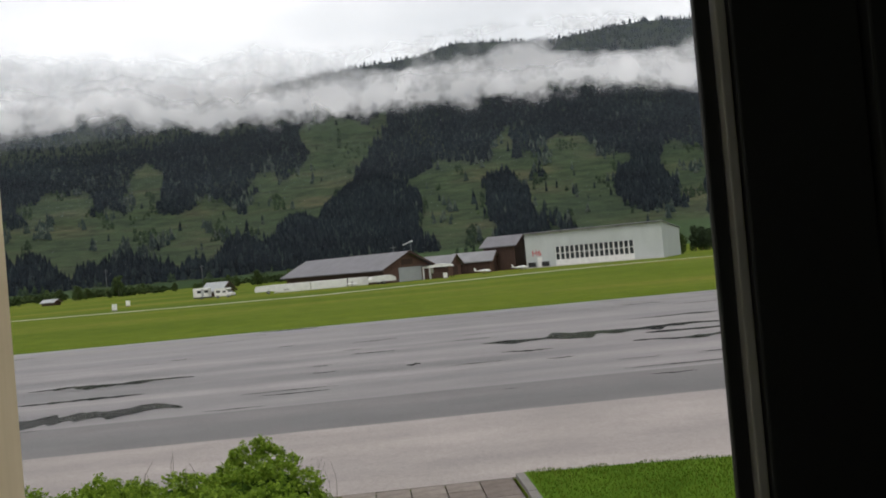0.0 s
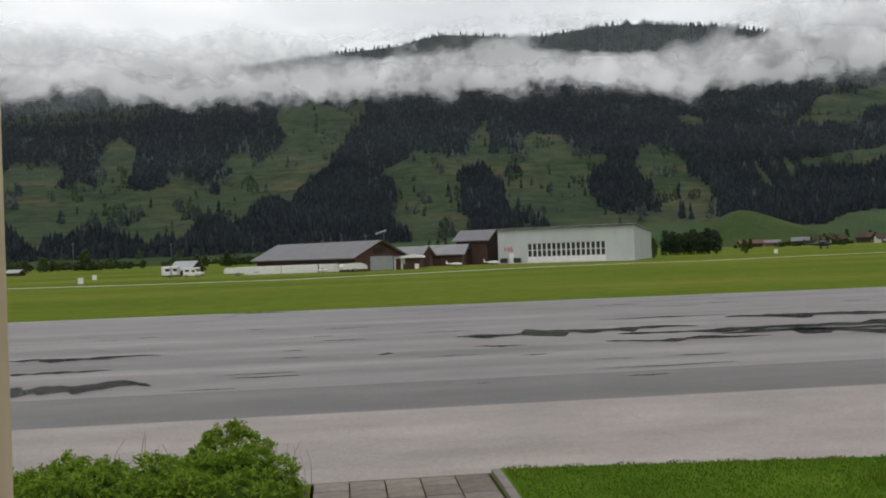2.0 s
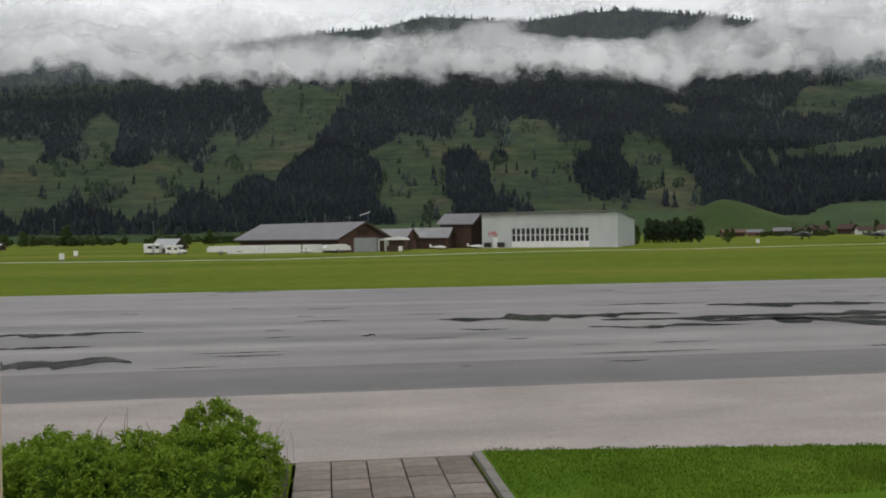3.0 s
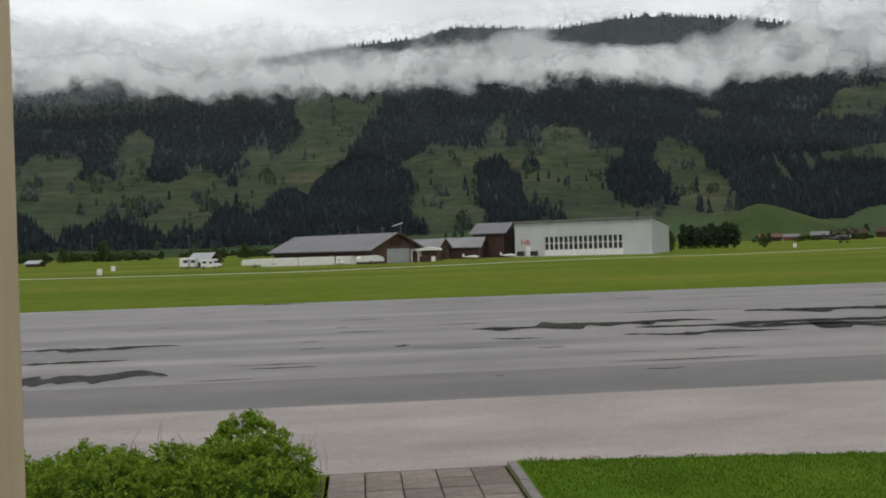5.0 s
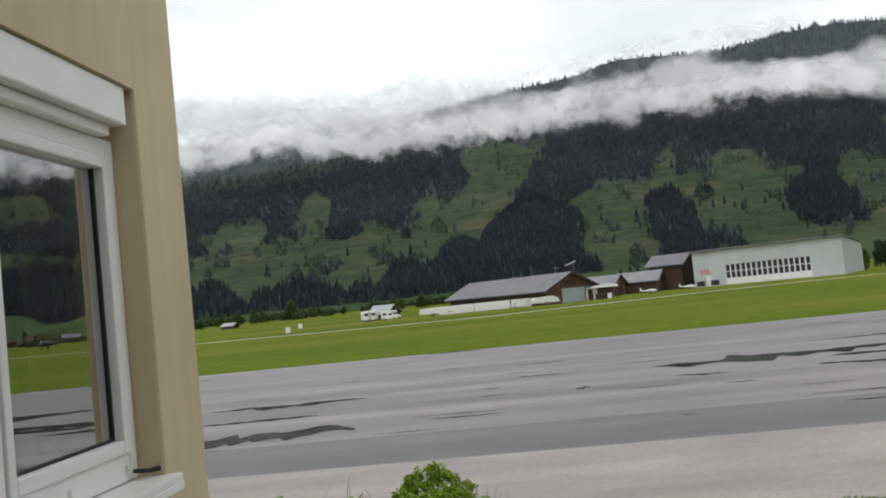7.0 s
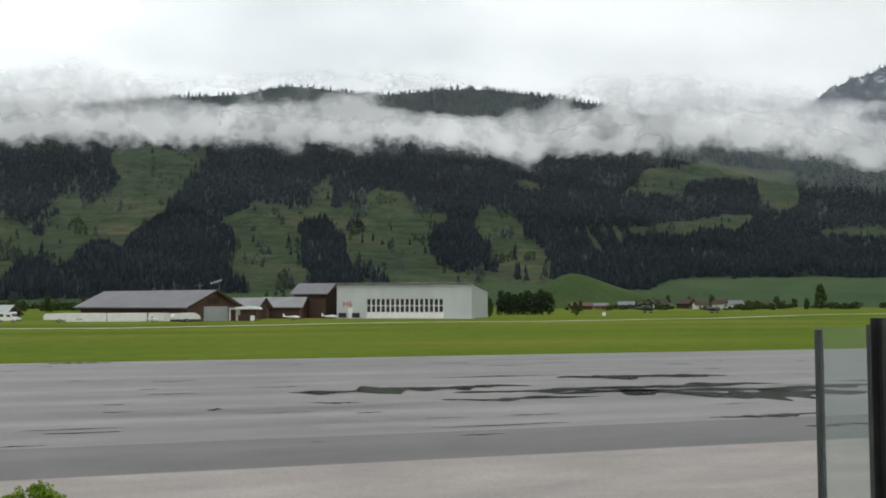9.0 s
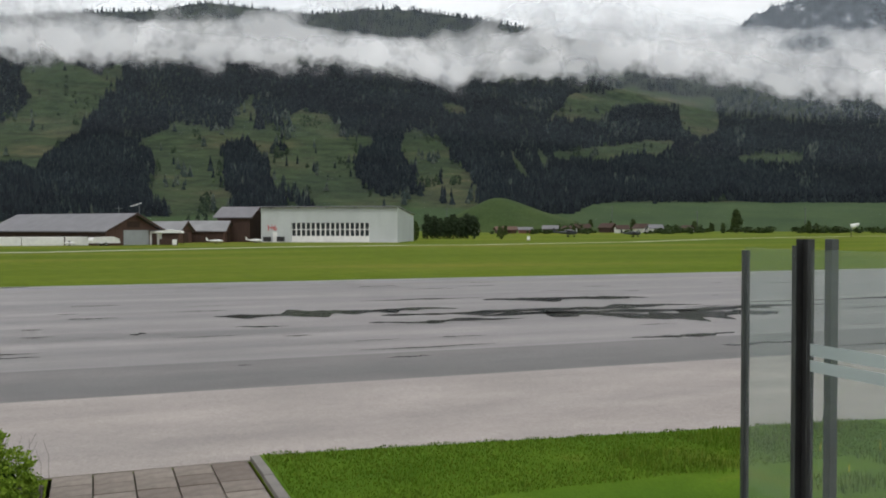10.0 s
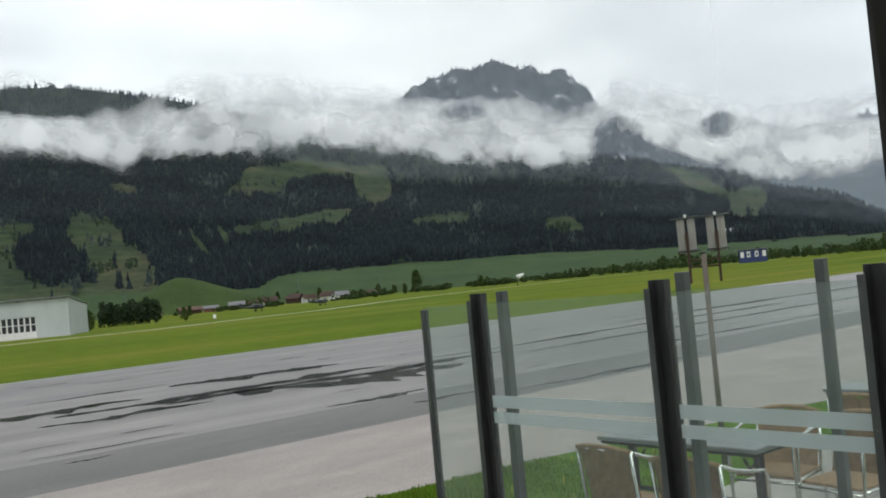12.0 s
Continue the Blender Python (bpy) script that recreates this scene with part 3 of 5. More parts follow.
def forest():
    """Spruces wherever there is no pasture, smaller and thinner with distance."""
    for name, n, r0, r1 in (("spruce_forest", 66000, 640, 1150), ("spruce_forest", 58000, 1150, 1800), ("spruce_forest", 15000, 1800, 2330)):
        az = rng.uniform(-30, 70, n)
        r = np.sqrt(rng.uniform(r0 * r0, r1 * r1, n))
        el = hill_el(az, r)
        p = pasture(az, el, r)
        keep = (el > np.maximum(0.05, np.interp(az, FOOT_AZ, FOOT_EL) - 0.06)) & (p < rng.uniform(0.25, 1.12, n)) & ~((p > 0.4) & (rng.uniform(0, 1, n) < 0.985))
        az, r, el = az[keep], r[keep], el[keep]
        pos = polar(az, r, el)
        pos[:, 2] -= 1.5
        h = rng.uniform(8, 15, len(az)) * (1 + 0.3 * fractal(az, el, 2.0, 11, 3))
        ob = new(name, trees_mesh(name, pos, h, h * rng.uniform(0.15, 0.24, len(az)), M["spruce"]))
        tagged(ob, "dense dark green spruce forest on the slope", "forest", kind="stuff")
    # scrub and young broad-leaved trees on and round the pastures
    az, r = rng.uniform(-30, 70, 60000), np.sqrt(rng.uniform(640**2, 1750**2, 60000))
    el = hill_el(az, r)
    p = pasture(az, el, r)
    keep = (el > 0.1) & (p > 0.05) & (fractal(az, el, 0.9, 21, 4) + 0.5 * (p < 0.6) > 0.72) & ((el > 1.4) | (az < 25) | (rng.uniform(0, 1, 60000) < 0.004))
    pos = polar(az[keep], r[keep], el[keep])
    h = rng.uniform(2, 7, len(pos))
    ob = new("hill_scrub", trees_mesh("hill_scrub", pos, h, h * rng.uniform(0.3, 0.5, len(pos)), M["broadleaf"], 6, 2))
    tagged(ob, "green scrub and young trees on the pastures", "shrub", kind="stuff")
    # pale-leaved and half-bare trees standing in clumps among the spruces
    az, r = rng.uniform(-30, 66, 30000), np.sqrt(rng.uniform(660**2, 1700**2, 30000))
    el = hill_el(az, r)
    keep = (el > np.interp(az, FOOT_AZ, FOOT_EL) + 0.1) & (fractal(az, el, 0.8, 61, 4) > 0.8)
    pos = polar(az[keep], r[keep], el[keep])
    h = rng.uniform(7, 14, len(pos))
    ob = new("pale_trees", trees_mesh("pale_trees", pos, h, h * rng.uniform(0.15, 0.3, len(pos)), M["pale_leaf"], 6, 2))
    tagged(ob, "lighter half-bare trees scattered in the spruce forest", "forest", kind="stuff")
    az = rng.uniform(33, 66, 9000)
    r = rng.uniform(2700, 3420, 9000)
    pos = polar(az, r, back_el(az, r))
    h = rng.uniform(9, 18, 9000)
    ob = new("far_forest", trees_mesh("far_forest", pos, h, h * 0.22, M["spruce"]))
    tagged(ob, "dark conifers on the distant peak", "forest", kind="stuff")


forest()


# ---------- low cloud ----------
CLOUD_AZ = np.array([-60, -30, -18.6, -13.9, -9.5, -6.2, 0.5, 4, 11, 14.4, 17.8, 22, 24.3, 27.4, 32.7, 36, 39, 43.3, 46, 49.7, 51.5, 54.1, 56.4, 58.8, 61, 63.4, 66, 90.0])
CLOUD_LOW = np.array([8, 8.5, 8.8, 9.3, 8.7, 9.1, 8.8, 9.4, 9.45, 9.4, 9.1, 8.1, 8.8, 8.9, 8.8, 8.1, 7.6, 7.1, 6.6, 6.2, 6.9, 6.5, 5.6, 4.6, 4, 4.2, 4.2, 4.0])
# where the veil tears open: azimuth, elevation, half width, half height in degrees
TEARS = [
    (6.6, 12.8, 1.8, 0.75), (13.3, 12.6, 1.5, 0.6), (17.8, 12.3, 4.0, 0.8), (25.0, 12.1, 1.1, 0.4), (2.5, 12.4, 2.6, 0.5), (10.0, 13.2, 2.5, 0.4),
    (44.5, 12.3, 5.6, 1.3), (48.3, 11.2, 2.4, 1.7), (51.4, 7.5, 1.5, 1.7), (57.0, 7.8, 1.0, 0.8), (65.5, 7.4, 1.3, 0.4), (42.0, 10.4, 1.4, 0.5),
]


def cloud_sheet(r, lift, height, seed, density):
    """A curtain of cloud that hangs along the slope."""
    na, nv = 420, 26
    az = np.linspace(-60, 90, na)
    low = np.interp(az, CLOUD_AZ, CLOUD_LOW) + lift + 0.25 * np.sin(az * 0.37 + seed)
    verts, uvs, thin = [], [], []
    for i in range(na):
        for j in range(nv):
            v = j / (nv - 1)
            e = low[i] + height * v
            thin.append(max(0.0, max(1.25 - 0.75 * ((az[i] - a) / w) ** 2 - 0.75 * ((e - b) / h) ** 2 for a, b, w, h in TEARS)))
            verts.append(polar(az[i], r + 70 * math.sin(az[i] * 0.2 + seed) + 60 * v, low[i] + height * v))
            uvs.append((az[i] / 30.0, v))
    i, j = np.meshgrid(np.arange(na - 1), np.arange(nv - 1), indexing="ij")
    k = (i * nv + j).ravel()
    f = np.stack([k, k + nv, k + nv + 1, k + 1], 1)
    me = from_arrays("cloud", np.array(verts), f, cloud_material("low_cloud", seed, density))
    at = me.attributes.new("tear", "FLOAT", "POINT")
    at.data.foreach_set("value", np.minimum(np.array(thin, np.float32), 1.0))
    layer = me.uv_layers.new(name="veil")
    layer.data.foreach_set("uv", np.array(uvs, np.float32)[f.ravel()].ravel())
    return tagged(new("cloud_bank", me), "ragged band of low white cloud along the mountain", "cloud", kind="structure")


def haze_sheet(r, alpha, down_valley=1.0):
    """A thin even veil of mist in front of the slope."""
    m = Mat("valley_mist")
    t = m.t
    t.nodes.remove(m.b)
    up = t.nodes.new("ShaderNodeCombineXYZ")
    up.inputs[2].default_value = 1.0
    down = t.nodes.new("ShaderNodeCombineXYZ")
    down.inputs[2].default_value = -1.0
    dif = t.nodes.new("ShaderNodeBsdfDiffuse")
    tra = t.nodes.new("ShaderNodeBsdfTranslucent")
    for n in (dif, tra):
        n.inputs["Color"].default_value = (0.78, 0.88, 1.0, 1)
    m.link(up.outputs[0], dif.inputs["Normal"])
    m.link(down.outputs[0], tra.inputs["Normal"])
    add = t.nodes.new("ShaderNodeAddShader")
    m.link(dif.outputs[0], add.inputs[0])
    m.link(tra.outputs[0], add.inputs[1])
    clear = t.nodes.new("ShaderNodeBsdfTransparent")
    mx = t.nodes.new("ShaderNodeMixShader")
    at = t.nodes.new("ShaderNodeAttribute")
    at.attribute_name = "thick"
    times = t.nodes.new("ShaderNodeMath")
    times.operation = "MULTIPLY"
    times.inputs[1].default_value = alpha
    m.link(at.outputs["Fac"], times.inputs[0])
    m.link(times.outputs[0], mx.inputs[0])
    m.link(clear.outputs[0], mx.inputs[1])
    m.link(add.outputs[0], mx.inputs[2])
    m.link(mx.outputs[0], t.nodes["Material Output"].inputs["Surface"])
    az = np.linspace(-62, 92, 120)
    thick = np.interp(az, [-62, 46, 64, 92], [1, 1, down_valley, down_valley])
    v = np.concatenate([polar(az, r, np.full(120, -0.4)), polar(az, r, np.full(120, 48.0))])
    k = np.arange(119)
    ob = new("mist", from_arrays("mist", v, np.stack([k, k + 1, k + 121, k + 120], 1), m.m))
    at = ob.data.attributes.new("thick", "FLOAT", "POINT")
    at.data.foreach_set("value", np.concatenate([thick, thick]).astype(np.float32))
    tagged(ob, "thin bluish mist before the mountainside", "mist", kind="structure")


haze_sheet(630, 0.009, 1.6)
haze_sheet(1250, 0.01, 4.0)
haze_sheet(1900, 0.05)
haze_sheet(2440, 0.12, 1.5)
cloud_sheet(1460, -0.6, 3.9, 1.3, 0.85)
cloud_sheet(1580, -0.3, 4.7, 5.1, 0.85)
cloud_sheet(1700, 0.3, 5.6, 3.4, 0.6)
cloud_sheet(2480, 0.4, 5.6, 9.7, 0.85)


# ---------- the building: room, opening, wing with window ----------
FLOOR = 0.95
# The room behind the camera is unseen; dark walls stand for its dimness.
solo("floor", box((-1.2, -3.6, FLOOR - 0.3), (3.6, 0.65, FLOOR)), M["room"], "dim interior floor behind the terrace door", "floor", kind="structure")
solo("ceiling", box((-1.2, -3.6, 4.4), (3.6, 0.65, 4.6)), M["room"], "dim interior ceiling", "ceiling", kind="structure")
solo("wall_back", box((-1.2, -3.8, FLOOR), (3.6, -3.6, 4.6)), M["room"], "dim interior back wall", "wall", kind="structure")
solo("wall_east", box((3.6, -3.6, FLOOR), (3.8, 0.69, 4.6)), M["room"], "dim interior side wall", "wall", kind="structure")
solo("wall_front", box((0.82, 0.654, FLOOR), (3.6, 0.69, 4.6)), M["dark"], "dark wall panel beside the terrace door", "wall", kind="structure")
solo("wall_lintel", box((-1.2, 0.654, 4.3), (0.82, 0.69, 4.6)), M["dark"], "dark lintel over the terrace door", "wall", kind="structure")


def door_frame():
    f = thing("door_frame", "black door frame with a dull metal edge strip", "door frame", at=(0.5, 0.69, FLOOR), kind="structure")
    part("jamb", box((0.0, -0.026, 0), (0.32, 0.0, 3.34), 0.003), M["dark"], f)
    part("gasket", box((-0.02, -0.036, 0), (-0.0045, -0.027, 3.34), 0.002), M["dark"], f)
    part("edge_strip", box((-0.0034, -0.045, 0), (0.0066, -0.027, 3.34), 0.002), M["alu"], f, "dull grey aluminium strip")
    part("casing", box((0.008, -0.05, 0), (0.13, -0.027, 3.34), 0.003), M["dark"], f)
    part("casing", box((0.134, -0.06, 0), (0.32, -0.027, 3.34), 0.003), M["dark"], f)


door_frame()

WX = -1.21          # outer face of the wing wall
WY = 3.445           # its corner
W0, W1, WB, WT = 0.95, 3.08, 2.55, 3.81   # window opening along y, and its bottom and top


def wing():
    """The wing: a plastered wall with a deep window opening, and its front face round the corner."""
    d = 0.34
    w = thing("wall_wing", "ochre plastered building wing with rounded corner", "wall", kind="structure")
    part("wall_pier", box((WX - d, W1, -0.2), (WX, WY, 6.4), 0.012), M["plaster"], w)
    part("wall_pier", box((WX - d, 0.1, -0.2), (WX, W0, 6.4)), M["plaster"], w)
    part("wall_below", box((WX - d, W0, -0.2), (WX, W1, WB - 0.03)), M["plaster"], w)
    part("wall_above", box((WX - d, W0, WT), (WX, W1, 6.4)), M["plaster"], w)
    part("wall_front", box((-9.0, WY - d, -0.2), (WX - d, WY, 6.4)), M["plaster"], w)
    # room behind the window: dimness is put into its dark wall colour
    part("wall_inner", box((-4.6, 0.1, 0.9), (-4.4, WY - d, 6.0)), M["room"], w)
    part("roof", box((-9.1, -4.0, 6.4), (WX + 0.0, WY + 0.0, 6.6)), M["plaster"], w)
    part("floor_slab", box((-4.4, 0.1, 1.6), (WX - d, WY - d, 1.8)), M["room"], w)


wing()


def wing_window():
    """A white two-leaf window set back in the wall, with sill and roller-shutter box."""
    w = thing("window_1", "white framed double window with a shutter box and sill", "window", at=(WX, 0, 0), kind="structure")
    inset = -0.09
    part("shutter_box", box((-0.16, W0, WT - 0.13), (-0.012, W1 - 0.05, WT - 0.004), 0.008), M["white_pvc"], w, "white roller shutter box")
    part("shutter_rail", box((-0.12, W0, WT - 0.165), (-0.05, W1 - 0.1, WT - 0.132), 0.004), M["white_pvc"], w)
    part("window_sill", box((-0.2, W0 - 0.05, WB - 0.032), (0.045, W1 + 0.03, WB - 0.002), 0.006), M["white_pvc"], w, "pale window sill with a dripping edge")
    part("sill_lip", box((0.035, W0 - 0.05, WB - 0.055), (0.047, W1 + 0.03, WB - 0.03), 0.003), M["white_pvc"], w)
    x0, x1 = inset - 0.07, inset
    top, bot = WT - 0.166, WB + 0.002
    fr = part("window_frame", box((x0, W1 - 0.055, bot), (x1, W1 - 0.004, top), 0.005), M["white_pvc"], w)
    part("rail", box((x0, W0, bot), (x1, W1 - 0.056, bot + 0.085), 0.005), M["white_pvc"], fr)
    part("rail", box((x0, W0, top - 0.06), (x1, W1 - 0.056, top), 0.005), M["white_pvc"], fr)
    part("mullion", box((x0, 2.265, bot + 0.086), (x1 + 0.004, 2.33, top - 0.061), 0.006), M["white_pvc"], fr)
    for a, b in ((2.332, W1 - 0.058),):
        s = part("sash", box((x0 + 0.015, a, bot + 0.087), (x1 + 0.012, a + 0.035, top - 0.062), 0.006), M["white_pvc"], w)
        part("stile", box((x0 + 0.015, b - 0.05, bot + 0.087), (x1 + 0.012, b, top - 0.062), 0.006), M["white_pvc"], s)
        part("bottom_rail", box((x0 + 0.015, a + 0.036, bot + 0.087), (x1 + 0.012, b - 0.051, bot + 0.13), 0.006), M["white_pvc"], s)
        part("top_rail", box((x0 + 0.015, a + 0.036, top - 0.1), (x1 + 0.012, b - 0.051, top - 0.062), 0.006), M["white_pvc"], s)
        part("gasket", box((x0 + 0.034, a + 0.034, bot + 0.128), (x0 + 0.05, b - 0.049, bot + 0.14)), M["dark"], s)
        part("gasket", box((x0 + 0.034, b - 0.062, bot + 0.128), (x0 + 0.05, b - 0.049, top - 0.1)), M["dark"], s)
        g = part("pane", box((x0 + 0.036, a + 0.03, bot + 0.12), (x0 + 0.044, b - 0.045, top - 0.09)), M["window_glass"], s)
        g.visible_shadow = False
    # the other light is fixed: a pane straight in the frame, held by dark gaskets
    fixed = part("fixed_pane", box((x0 + 0.036, W0 + 0.02, bot + 0.07), (x0 + 0.044, 2.264, top - 0.05)), M["window_glass"], w, "fixed pane without a sash")
    fixed.visible_shadow = False
    part("gasket", box((x0 + 0.046, 2.252, bot + 0.086), (x0 + 0.066, 2.264, top - 0.061)), M["dark"], fixed)
    part("gasket", box((x0 + 0.046, W0 + 0.02, bot + 0.086), (x0 + 0.06, 2.25, bot + 0.094)), M["dark"], fixed)
    for y in (1.2, 2.0, 2.62, 2.98):
        part("drain_cap", box((x1 - 0.002, y, bot + 0.03), (x1 + 0.012, y + 0.016, bot + 0.052), 0.003), M["white_pvc"], w)
    part("hinge", tube([(x1 + 0.02, W1 - 0.08, WB + 0.03), (x1 + 0.05, W1 - 0.03, WB + 0.02), (x1 + 0.07, W1 + 0.0, WB + 0.02)], 0.007), M["black_metal"], w, "small dark shutter guide")
    # inside of the room: a grey curtain panel hanging behind the glass
    bm = bmesh.new()
    prev = None
    for i in range(40):
        y = 2.72 + 0.3 * i / 39
        x = -0.42 + 0.03 * math.sin(i * 1.1)
        row = (bm.verts.new((x, y, 1.85)), bm.verts.new((x, y, top + 0.1)))
        if prev:
            bm.faces.new((prev[0], row[0], row[1], prev[1]))
        prev = row
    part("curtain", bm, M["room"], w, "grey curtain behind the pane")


wing_window()

# ---------- terrace ----------
solo("terrace", box((-1.2, 0.7, -0.2), (9.4, 5.52, FLOOR)), M["terrace"], "grey concrete terrace platform", "terrace", kind="structure")

FX = 4.46


def screen_fence():
    """Glass wind screen: steel posts in pairs, clear panes with two frosted bands."""
    f = thing("glass_fence", "glass wind screen between galvanised steel posts", "fence", at=(FX, 0, FLOOR))
    H = 1.97
    posts = [(5.91, 0.035, 0.03, 1.88), (5.34, 0.11, 0.05, H), (3.82, 0.11, 0.05, H), (2.59, 0.11, 0.05, H)]
    for i, (y, w, d, h) in enumerate(posts):
        z0 = 0 if i else -FLOOR
        p = part("post", box((0, -w / 2, z0), (0.008, w / 2, h), 0.002), M["zinc_dark"], f)
        p.location = (0.0, y - w * 0.5, 0)
        for e in (-w / 2, w / 2 - 0.008):
            part("side_flange", box((-d, e, z0), (-0.0005, e + 0.008, h), 0.002), M["zinc_dark"], p)
        if i:
            cl = part("flange", box((-0.058, w * 0.5 - 0.012, 0), (-0.051, w * 0.5 + 0.03, h - 0.045), 0.002), M["zinc"], p, "pale galvanised clamping strip")
            for z in (0.6, 1.2, 1.85):
                part("bolt", tube([(-0.058, w * 0.5 + 0.01, z), (-0.066, w * 0.5 + 0.01, z)], 0.007), M["zinc"], cl)
        else:
            part("flange", box((-0.042, -0.018, z0), (-0.031, 0.018, h), 0.002), M["zinc"], p)
    for x, y, h in ((0.19, 5.27, 1.97), (0.25, 3.8, 2.0), (1.29, 3.5, 2.0)):
        p = part("back_post", box((-0.032, -0.032, 0), (0.032, 0.032, h), 0.006), M["zinc"], f, "galvanised square steel post")
        p.location = (x, y, 0)
    for a, b in ((5.89, 5.35), (5.22, 3.83), (3.7, 2.6), (2.47, 1.0)):
        g = part("pane", box((-0.03, b, 0.06), (-0.02, a, 1.9)), M["glass"], f)
        g.visible_shadow = False
        for z0, z1 in ((1.195, 1.275), (1.09, 1.165)) if a < 5.8 else ():
            s = part("frosted_band", box((-0.034, b, z0), (-0.031, a, z1)), M["frosted"], g, "frosted band on the glass")
            s.visible_shadow = False


screen_fence()


def flood_mast():
    """A steel pole with two louvred boxes on forks."""
    m = thing("floodlight_mast", "weathered steel pole with two slatted floodlights", "lamp post", at=(11.74, 8.44, 0), turn=-54)
    part("pole", tube([(0, 0, 0), (0, 0, 3.1)], 0.04, 12), M["rusty"], m)
    part("pole_cap", tube([(0, 0, 3.1), (0, 0, 3.13)], 0.046, 12), M["zinc"], m)
    for z in (2.9, 3.0):
        part("crossbar", box((-0.21, -0.02, z), (0.21, 0.02, z + 0.025), 0.004), M["brown_wood"], m)
    for s in (-1, 1):
        part("fork", box((s * 0.21 - 0.018, -0.03, 2.68), (s * 0.21 + 0.018, 0.03, 3.42), 0.005), M["brown_wood"], m)
        b = part("lamp_body", box((s * 0.21 - 0.13, 0.02, 3.12), (s * 0.21 - 0.02, 0.12, 3.63), 0.012), M["cladding"], m, "pale weathered lamp body")
        part("lamp_body", box((s * 0.21 + 0.02, 0.02, 3.12), (s * 0.21 + 0.13, 0.12, 3.63), 0.012), M["cladding"], m)
        part("top_rail", tube([(s * 0.21 - 0.22, 0.0, 3.635), (s * 0.21 + 0.2, 0.0, 3.65)], 0.014), M["zinc"], m)
        part("knob", tube([(s * 0.21, 0, 3.64), (s * 0.21, 0, 3.69)], 0.02), M["white_paint"], m)
        part("lower_rail", tube([(s * 0.21 - 0.16, 0.0, 3.16), (s * 0.21 + 0.17, 0.0, 3.16)], 0.012), M["zinc"], m)


flood_mast()


def bistro_chair():
    """Aluminium tube armchair with a woven back and seat."""
    c = thing("bistro_chair", "aluminium tube armchair with brown woven rattan seat", "chair", "chairs on the terrace")
    bm = bmesh.new()
    n = 12
    for k in range(n + 1):
        a = -1 + 2 * k / n
        for j in range(6):
            z = 0.42 + 0.43 * j / 5
            bm.verts.new((a * 0.235, -0.2 - 0.1 * j / 5 + 0.055 * a * a, z + 0.015 * math.sin(k * 1.57) * (j == 5)))
    bm.verts.ensure_lookup_table()
    for k in range(n):
        for j in range(5):
            i = k * 6 + j
            bm.faces.new((bm.verts[i], bm.verts[i + 6], bm.verts[i + 7], bm.verts[i + 1]))
    bmesh.ops.solidify(bm, geom=bm.faces[:], thickness=0.018)
    part("backrest", bm, M["rattan"], c, "brown woven backrest")
    part("seat", box((-0.23, -0.21, 0.425), (0.23, 0.23, 0.45), 0.012), M["rattan"], c, "brown woven seat")
    part("top_rim", tube([(-0.245, -0.25, 0.84), (-0.12, -0.29, 0.865), (0, -0.3, 0.87), (0.12, -0.29, 0.865), (0.245, -0.25, 0.84)], 0.017), M["rattan"], c)
    for s in (-1, 1):
        part("arm", tube([(s * 0.245, -0.25, 0.84), (s * 0.268, -0.12, 0.79), (s * 0.275, 0.08, 0.745), (s * 0.275, 0.19, 0.73), (s * 0.27, 0.235, 0.69), (s * 0.26, 0.245, 0.4), (s * 0.25, 0.25, 0.0)], 0.0125), M["chrome"], c, "shiny aluminium arm and front leg")
        part("leg", tube([(s * 0.245, -0.25, 0.84), (s * 0.24, -0.2, 0.45), (s * 0.25, -0.27, 0.0)], 0.0125), M["chrome"], c)
        part("side_rail", tube([(s * 0.24, -0.2, 0.42), (s * 0.255, 0.245, 0.42)], 0.01), M["chrome"], c)
    part("front_rail", tube([(-0.255, 0.24, 0.4), (0.255, 0.24, 0.4)], 0.01), M["chrome"], c)
    return c


def bistro_table(w, d):
    t = thing("terrace_table", "grey rectangular terrace table on a black iron base", "table", "tables on the terrace")
    part("tabletop", box((-w / 2, -d / 2, 0.715), (w / 2, d / 2, 0.75), 0.01), M["table_top"], t)
    part("edge_band", box((-w / 2 + 0.02, -d / 2 + 0.02, 0.69), (w / 2 - 0.02, d / 2 - 0.02, 0.714), 0.004), M["black_metal"], t)
    for s in (-1, 1):
        part("leg", box((s * (w / 2 - 0.14) - 0.03, -0.025, 0.03), (s * (w / 2 - 0.14) + 0.03, 0.025, 0.69), 0.004), M["black_metal"], t)
        part("foot", box((s * (w / 2 - 0.14) - 0.025, -d / 2 + 0.06, 0.0), (s * (w / 2 - 0.14) + 0.025, d / 2 - 0.06, 0.03), 0.006), M["black_metal"], t)
        part("brace", tube([(s * (w / 2 - 0.14), 0, 0.62), (s * (w / 2 - 0.22), 0.0, 0.55), (s * (w / 2 - 0.26), 0, 0.62)], 0.012), M["black_metal"], t)
    part("stretcher", box((-w / 2 + 0.17, -0.015, 0.3), (w / 2 - 0.17, 0.015, 0.33), 0.004), M["black_metal"], t)
    return t


chair = bistro_chair()
chair.matrix_basis = pose(5.24, 4.77, FLOOR, 0, 0, -93)
for x, y, turn in ((5.12, 4.05, -88), (6.5, 4.4, 96), (6.44, 3.82, 84), (7.74, 4.25, -86), (7.8, 3.6, -95)):
    copy_thing(chair, pose(x, y, FLOOR, 0, 0, turn))
table = bistro_table(1.4, 0.5)
table.matrix_basis = pose(6.0, 4.8, FLOOR, 0, 0, 90)
copy_thing(table, pose(8.7, 4.35, FLOOR, 0, 0, 90))


